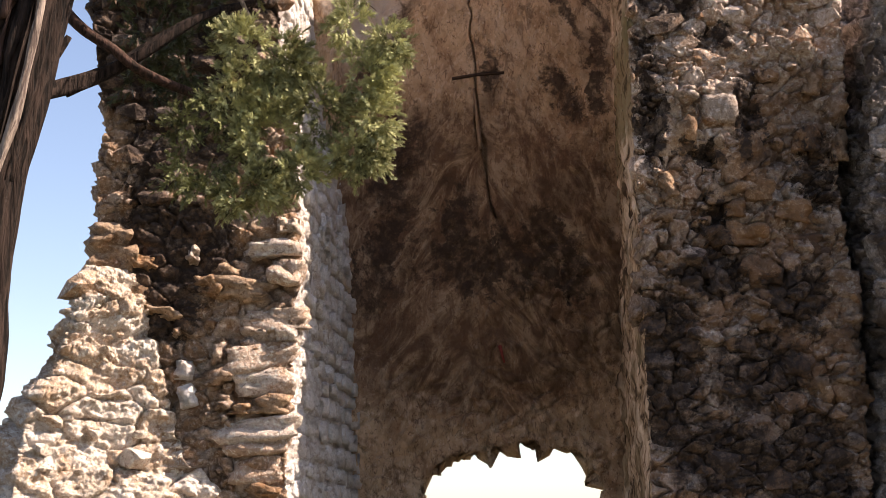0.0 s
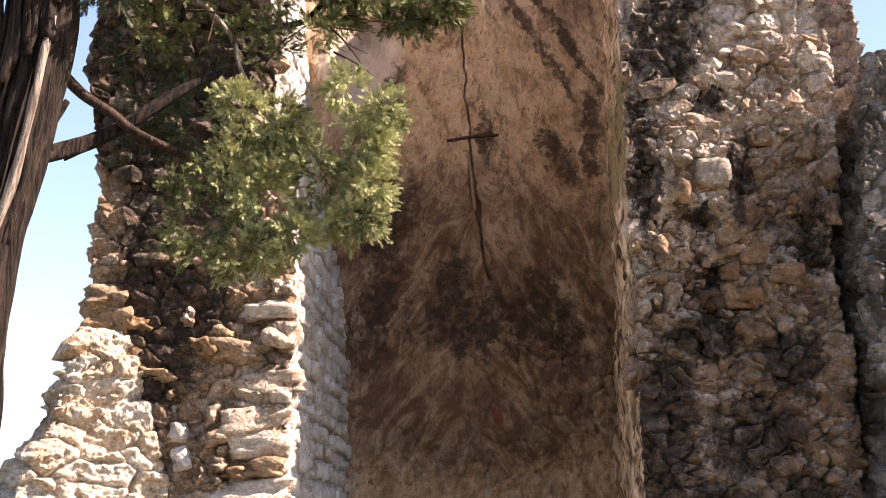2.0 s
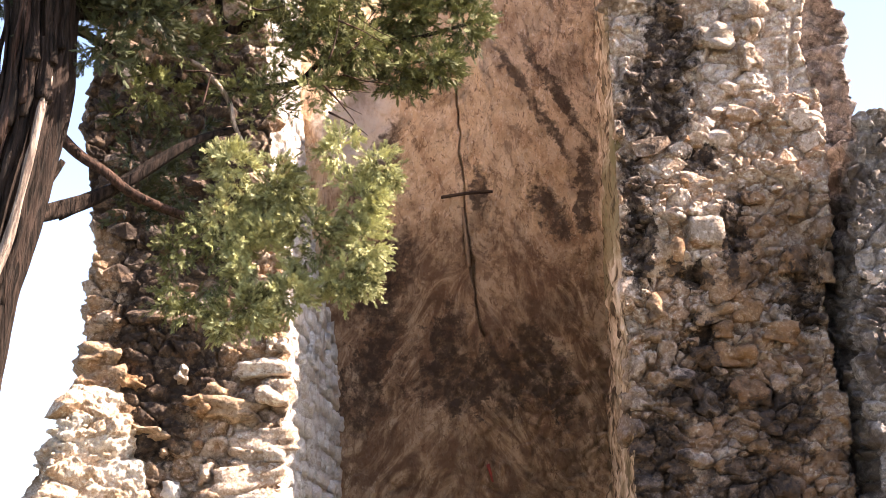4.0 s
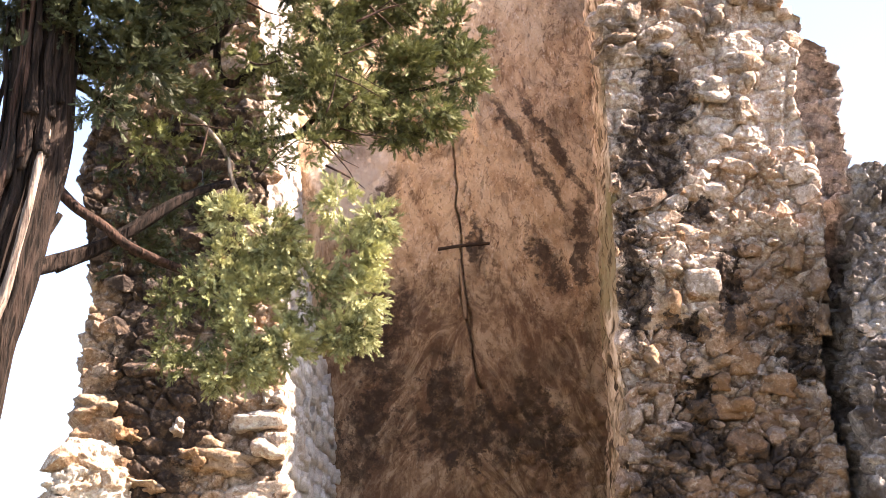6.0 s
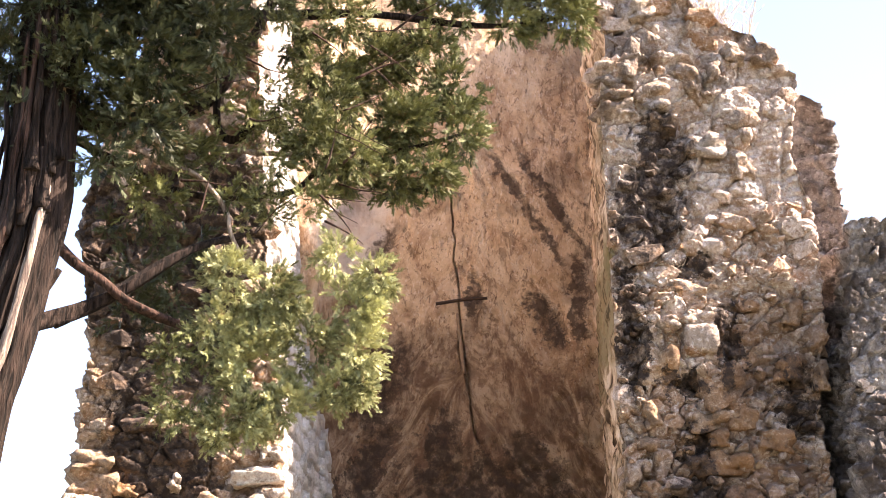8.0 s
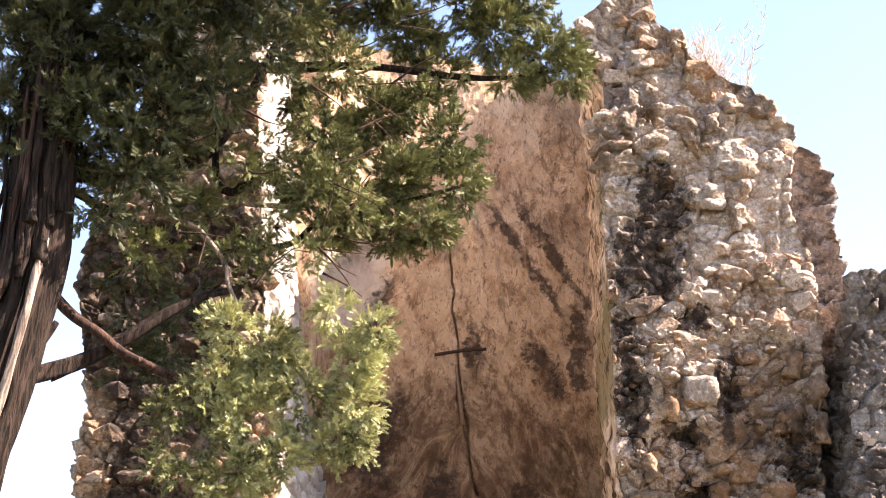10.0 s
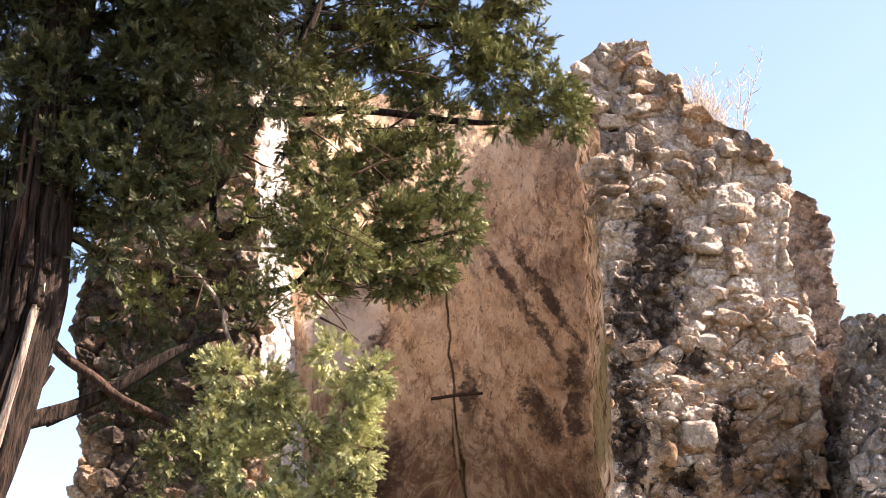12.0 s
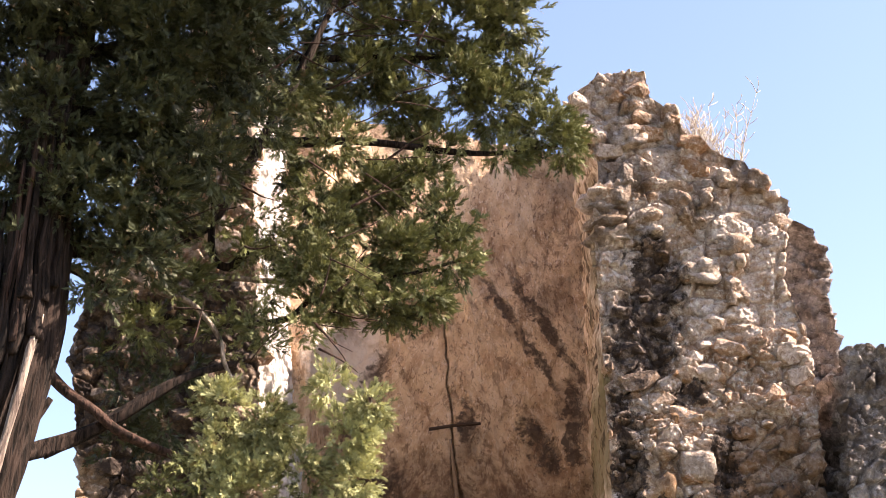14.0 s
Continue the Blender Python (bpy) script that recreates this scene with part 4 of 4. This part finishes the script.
def scattered_stones(parent, kinds, left, right, low, high, y, count, taken=(), big=0.3):
    """Stones of all sizes bedded at random in an upright face that looks towards -y, none over another."""
    placed = list(taken)
    for size in sorted((0.07 + (big - 0.07) * random.random() ** 1.8 for _ in range(count)), reverse=True):
        for _ in range(40):
            z = random.uniform(low, high)
            x = random.uniform(left(z) + size * 0.3, right(z) - size * 0.3)
            if all(((x - a) / 1.15) ** 2 + ((z - b) * 1.15) ** 2 > ((size + c) * 0.43) ** 2 for a, b, c in placed):
                placed.append((x, z, size))
                lay(parent, kinds, (x, y + 0.02 + random.uniform(-0.03, 0.03), z), (size * random.uniform(1.0, 1.35), random.uniform(0.14, 0.22), size * random.uniform(0.65, 0.95)),
                    (random.uniform(-18, 18), random.uniform(-24, 24), random.uniform(-18, 18)))
                break


EAST_PALE = [
    (1.96, 4.05, 0.15, 0.19, 0), (1.7, 3.97, 0.17, 0.19, 3), (1.72, 3.67, 0.21, 0.15, 0), (1.65, 3.43, 0.15, 0.18, 10), (2.08, 3.61, 0.17, 0.14, -10), (2.3, 3.63, 0.2, 0.17, 20),
    (3.24, 3.82, 0.29, 0.12, 5), (3.29, 3.65, 0.31, 0.19, 0), (3.35, 3.4, 0.24, 0.2, -10), (3.33, 2.89, 0.24, 0.12, 0), (2.2, 2.85, 0.13, 0.27, 25), (3.24, 4.13, 0.21, 0.16, -15),
    (3.31, 5.15, 0.22, 0.2, 0), (1.96, 5.26, 0.34, 0.15, 8), (2.46, 5.26, 0.28, 0.13, 0), (2.95, 4.42, 0.14, 0.13, 20), (3.02, 4.6, 0.19, 0.11, 0), (1.95, 2.98, 0.09, 0.1, 30)]
EAST_OCHRE = [
    (2.01, 4.93, 0.3, 0.36, 5), (2.52, 4.75, 0.39, 0.34, -25), (2.38, 4.44, 0.31, 0.17, -8), (2.65, 4.45, 0.2, 0.21, 0), (2.91, 4.26, 0.28, 0.17, 10), (2.55, 4.08, 0.35, 0.2, 5),
    (2.26, 4.06, 0.22, 0.19, 0), (3.35, 2.73, 0.3, 0.18, 0), (3.08, 2.79, 0.18, 0.21, 10), (2.69, 3.3, 0.15, 0.09, 0), (3.07, 4.87, 0.22, 0.19, 0), (2.04, 5.52, 0.22, 0.17, -20),
    (3.15, 5.36, 0.14, 0.2, 15), (3.33, 4.79, 0.12, 0.23, 0), (2.43, 4.28, 0.15, 0.13, 0), (1.89, 4.44, 0.14, 0.19, -20)]
EAST_BROWN = [
    (2.0, 4.65, 0.19, 0.19, 0), (2.65, 3.77, 0.27, 0.25, 0), (2.9, 2.96, 0.24, 0.18, 0), (3.27, 3.17, 0.27, 0.18, 10), (3.05, 3.97, 0.31, 0.16, 0), (2.75, 3.48, 0.24, 0.18, 0),
    (1.83, 4.22, 0.18, 0.12, 0), (3.05, 3.45, 0.27, 0.15, -8), (2.88, 3.17, 0.27, 0.18, 0), (2.04, 3.27, 0.18, 0.15, 0)]
EAST_UPPER = [
    (2.05, 7.31, 0.23, 0.15, -15), (2.12, 7.16, 0.25, 0.17, 10), (2.35, 7.61, 0.17, 0.3, -40), (2.45, 7.5, 0.14, 0.23, -30), (2.01, 7.48, 0.28, 0.17, -8), (2.78, 7.19, 0.36, 0.21, 10),
    (2.83, 7.03, 0.14, 0.17, 20), (2.79, 7.85, 0.19, 0.14, 0), (2.34, 8.5, 0.14, 0.15, 0), (1.81, 7.81, 0.19, 0.32, 10), (1.93, 8.28, 0.26, 0.18, -30), (3.08, 7.82, 0.22, 0.14, 30),
    (2.56, 7.64, 0.19, 0.18, 0), (2.8, 6.72, 0.22, 0.2, 0), (2.51, 6.92, 0.28, 0.2, 0)]
EAST_WHITE = [
    (1.69, 7.63, 0.35, 0.16, 4), (1.68, 7.45, 0.25, 0.16, 0), (1.72, 7.3, 0.3, 0.17, -8)]
WEST_QUOIN = [
    (-1.39, 3.93, 0.43, 0.15, -4), (-1.3, 3.72, 0.25, 0.19, 8), (-1.39, 3.35, 0.47, 0.18, -3), (-1.5, 3.03, 0.56, 0.22, -12), (-1.48, 2.81, 0.45, 0.21, -6), (-1.51, 2.44, 0.59, 0.17, -6),
    (-1.51, 2.31, 0.45, 0.16, -4), (-1.48, 2.1, 0.41, 0.21, -6), (-1.27, 4.12, 0.16, 0.14, 0), (-1.29, 3.21, 0.18, 0.12, 0), (-1.65, 1.78, 0.45, 0.18, -5)]
WEST_OCHRE = [
    (-1.42, 2.64, 0.3, 0.14, 0), (-1.47, 1.93, 0.33, 0.12, 0), (-2.52, 3.5, 0.22, 0.28, 0), (-2.75, 3.87, 0.34, 0.25, 0), (-2.76, 4.04, 0.28, 0.16, 0), (-2.33, 3.39, 0.28, 0.09, 8),
    (-2.49, 3.81, 0.19, 0.12, 0), (-2.83, 3.56, 0.31, 0.25, 0), (-1.63, 3.59, 0.46, 0.19, 0), (-1.94, 3.62, 0.21, 0.16, 0), (-1.82, 3.73, 0.25, 0.13, 0), (-1.62, 2.6, 0.18, 0.08, 0)]
WEST_PALE = [
    (-1.87, 2.85, 0.33, 0.13, -5), (-1.85, 3.05, 0.13, 0.18, 10), (-1.77, 2.66, 0.12, 0.12, 0), (-1.91, 2.6, 0.06, 0.09, 0), (-1.54, 3.18, 0.24, 0.12, 8), (-2.09, 3.87, 0.12, 0.11, 30),
    (-1.79, 2.52, 0.09, 0.06, 0), (-2.2, 3.23, 0.08, 0.07, 0), (-1.68, 3.08, 0.09, 0.05, 20), (-1.77, 2.1, 0.09, 0.09, 0)]
WEST_WHITE = [
    (-2.12, 2.92, 0.15, 0.17, 0), (-2.06, 2.7, 0.13, 0.19, -15)]

stone_ochre = limestone("ochre_face_stone", (0.52, 0.38, 0.27), (0.38, 0.235, 0.14), (0.36, 0.18, 0.08), EAST_STAINS, 0.6, 0.53, True, EAST_WASH)
stone_brown = limestone("brown_face_stone", (0.40, 0.28, 0.20), (0.28, 0.18, 0.12), (0.24, 0.12, 0.06), EAST_STAINS, 0.6, 0.53, True, EAST_WASH)
stone_pale = limestone("pale_face_stone", (0.64, 0.54, 0.47), (0.46, 0.35, 0.28), (0.40, 0.24, 0.14), EAST_STAINS, 0.6, 0.54, True, EAST_WASH)
PALE_KINDS, OCHRE_KINDS, BROWN_KINDS = ([block(k + i, m, 6, 0.45, 0.42) for i in range(7)] for k, m in ((200, stone_pale), (220, stone_ochre), (240, stone_brown)))


def set_stones(parent, kinds, rows, y, deep=0.26):
    """Face stones at their places (x, z), each with its width, height and tilt."""
    for x, z, w, h, turn in rows:
        lay(parent, kinds, (x, y + deep * 0.42 + random.uniform(-0.02, 0.03), z), (w, deep, h), (random.uniform(-6, 6), turn, random.uniform(-8, 8)))


east_set = ((PALE_KINDS, EAST_PALE), (OCHRE_KINDS, EAST_OCHRE), (BROWN_KINDS, EAST_BROWN), (PALE_KINDS, EAST_UPPER), (PALE_KINDS, EAST_WHITE))
west_set = ((quoin_kinds, WEST_QUOIN), (OCHRE_KINDS, WEST_OCHRE), (PALE_KINDS, WEST_PALE), (white_kinds, WEST_WHITE))
for kinds, rows in east_set:
    set_stones(east, kinds, rows, 11.97)
for kinds, rows in west_set:
    set_stones(west, kinds, rows, 11.94, 0.34)
taken = [(x, z, (w + h) * 0.45) for _, rows in east_set for x, z, w, h, _ in rows]
scattered_stones(east, east_kinds, east_l, east_r, 1.7, 6.2, 12.0, 110, taken)
scattered_stones(east, east_kinds, east_l, east_r, 6.2, 8.8, 12.03, 24, taken, 0.26)
face_stones(west, west_kinds, lambda z: west_l(z) + 0.02, lambda z: -1.5, 4.3, 9.0, 12.0, skip=0.45)
face_stones(west, west_kinds, lambda z: west_l(z) + 0.02, lambda z: -2.5, 3.3, 4.3, 12.0, skip=0.5)
face_stones(low, east_kinds, lambda z: low_l(z) + 0.02, lambda z: 4.2, 3.6, 6.0, 11.66, skip=0.8)
# loose stones along the broken top of the east pier
for _ in range(34):
    k = random.random()
    z = 7.6 + 1.4 * k
    s = random.uniform(0.1, 0.26)
    lay(east, east_kinds, (east_r(z) - random.uniform(0.02, 0.15), random.uniform(12.02, 12.7), z - 0.02), (s * 1.3, s, s * 0.75), (random.uniform(-20, 20), random.uniform(-10, 40), random.uniform(0, 360)))
# the pale stone set in the east pier
lay(east, [block(67, stone_set, 5)], (2.33, 12.0, 5.13), (0.28, 0.25, 0.23), (4, 5, -4))
# stones of the reveal, in thin courses
z, made = 1.7, 0
while z < 8.5:
    h = random.uniform(0.14, 0.22)
    y = 12.25 + random.uniform(0, 0.2)
    while y < 15.3:
        w = random.uniform(0.22, 0.5)
        x = west_r(z) + (west_back(z) - west_r(z)) * (y - 12) / 3.6
        if made < 300:
            lay(west, white_kinds, (x - 0.04 + random.uniform(-0.02, 0.015), y + w / 2, z + h / 2 + random.uniform(-0.015, 0.015)), (0.15, w * random.uniform(0.8, 1.0), h * random.uniform(0.75, 0.97)), (random.uniform(-5, 5), random.uniform(-4, 4), 3 + random.uniform(-3, 3)))
            made += 1
        y += w
    z += h
# loose stones of the heap
for _ in range(22):
    z = random.uniform(1.6, 3.7)
    k = random.random()
    x = heap_l(z) + (heap_r(z) - heap_l(z)) * k
    ridge = 10.75 + 0.27 * z
    y = 11.7 + (ridge - 11.7) * 5 * k if k < 0.2 else ridge + (11.95 - ridge) * (k - 0.2) / 0.8
    s = 0.06 + 0.22 * random.random() ** 1.7
    lay(heap, pile_kinds, (x, y + 0.02, z), (s * 1.5, s * 1.2, s * 0.7), (random.uniform(-15, 15), random.uniform(-15, 15), random.uniform(0, 360)))
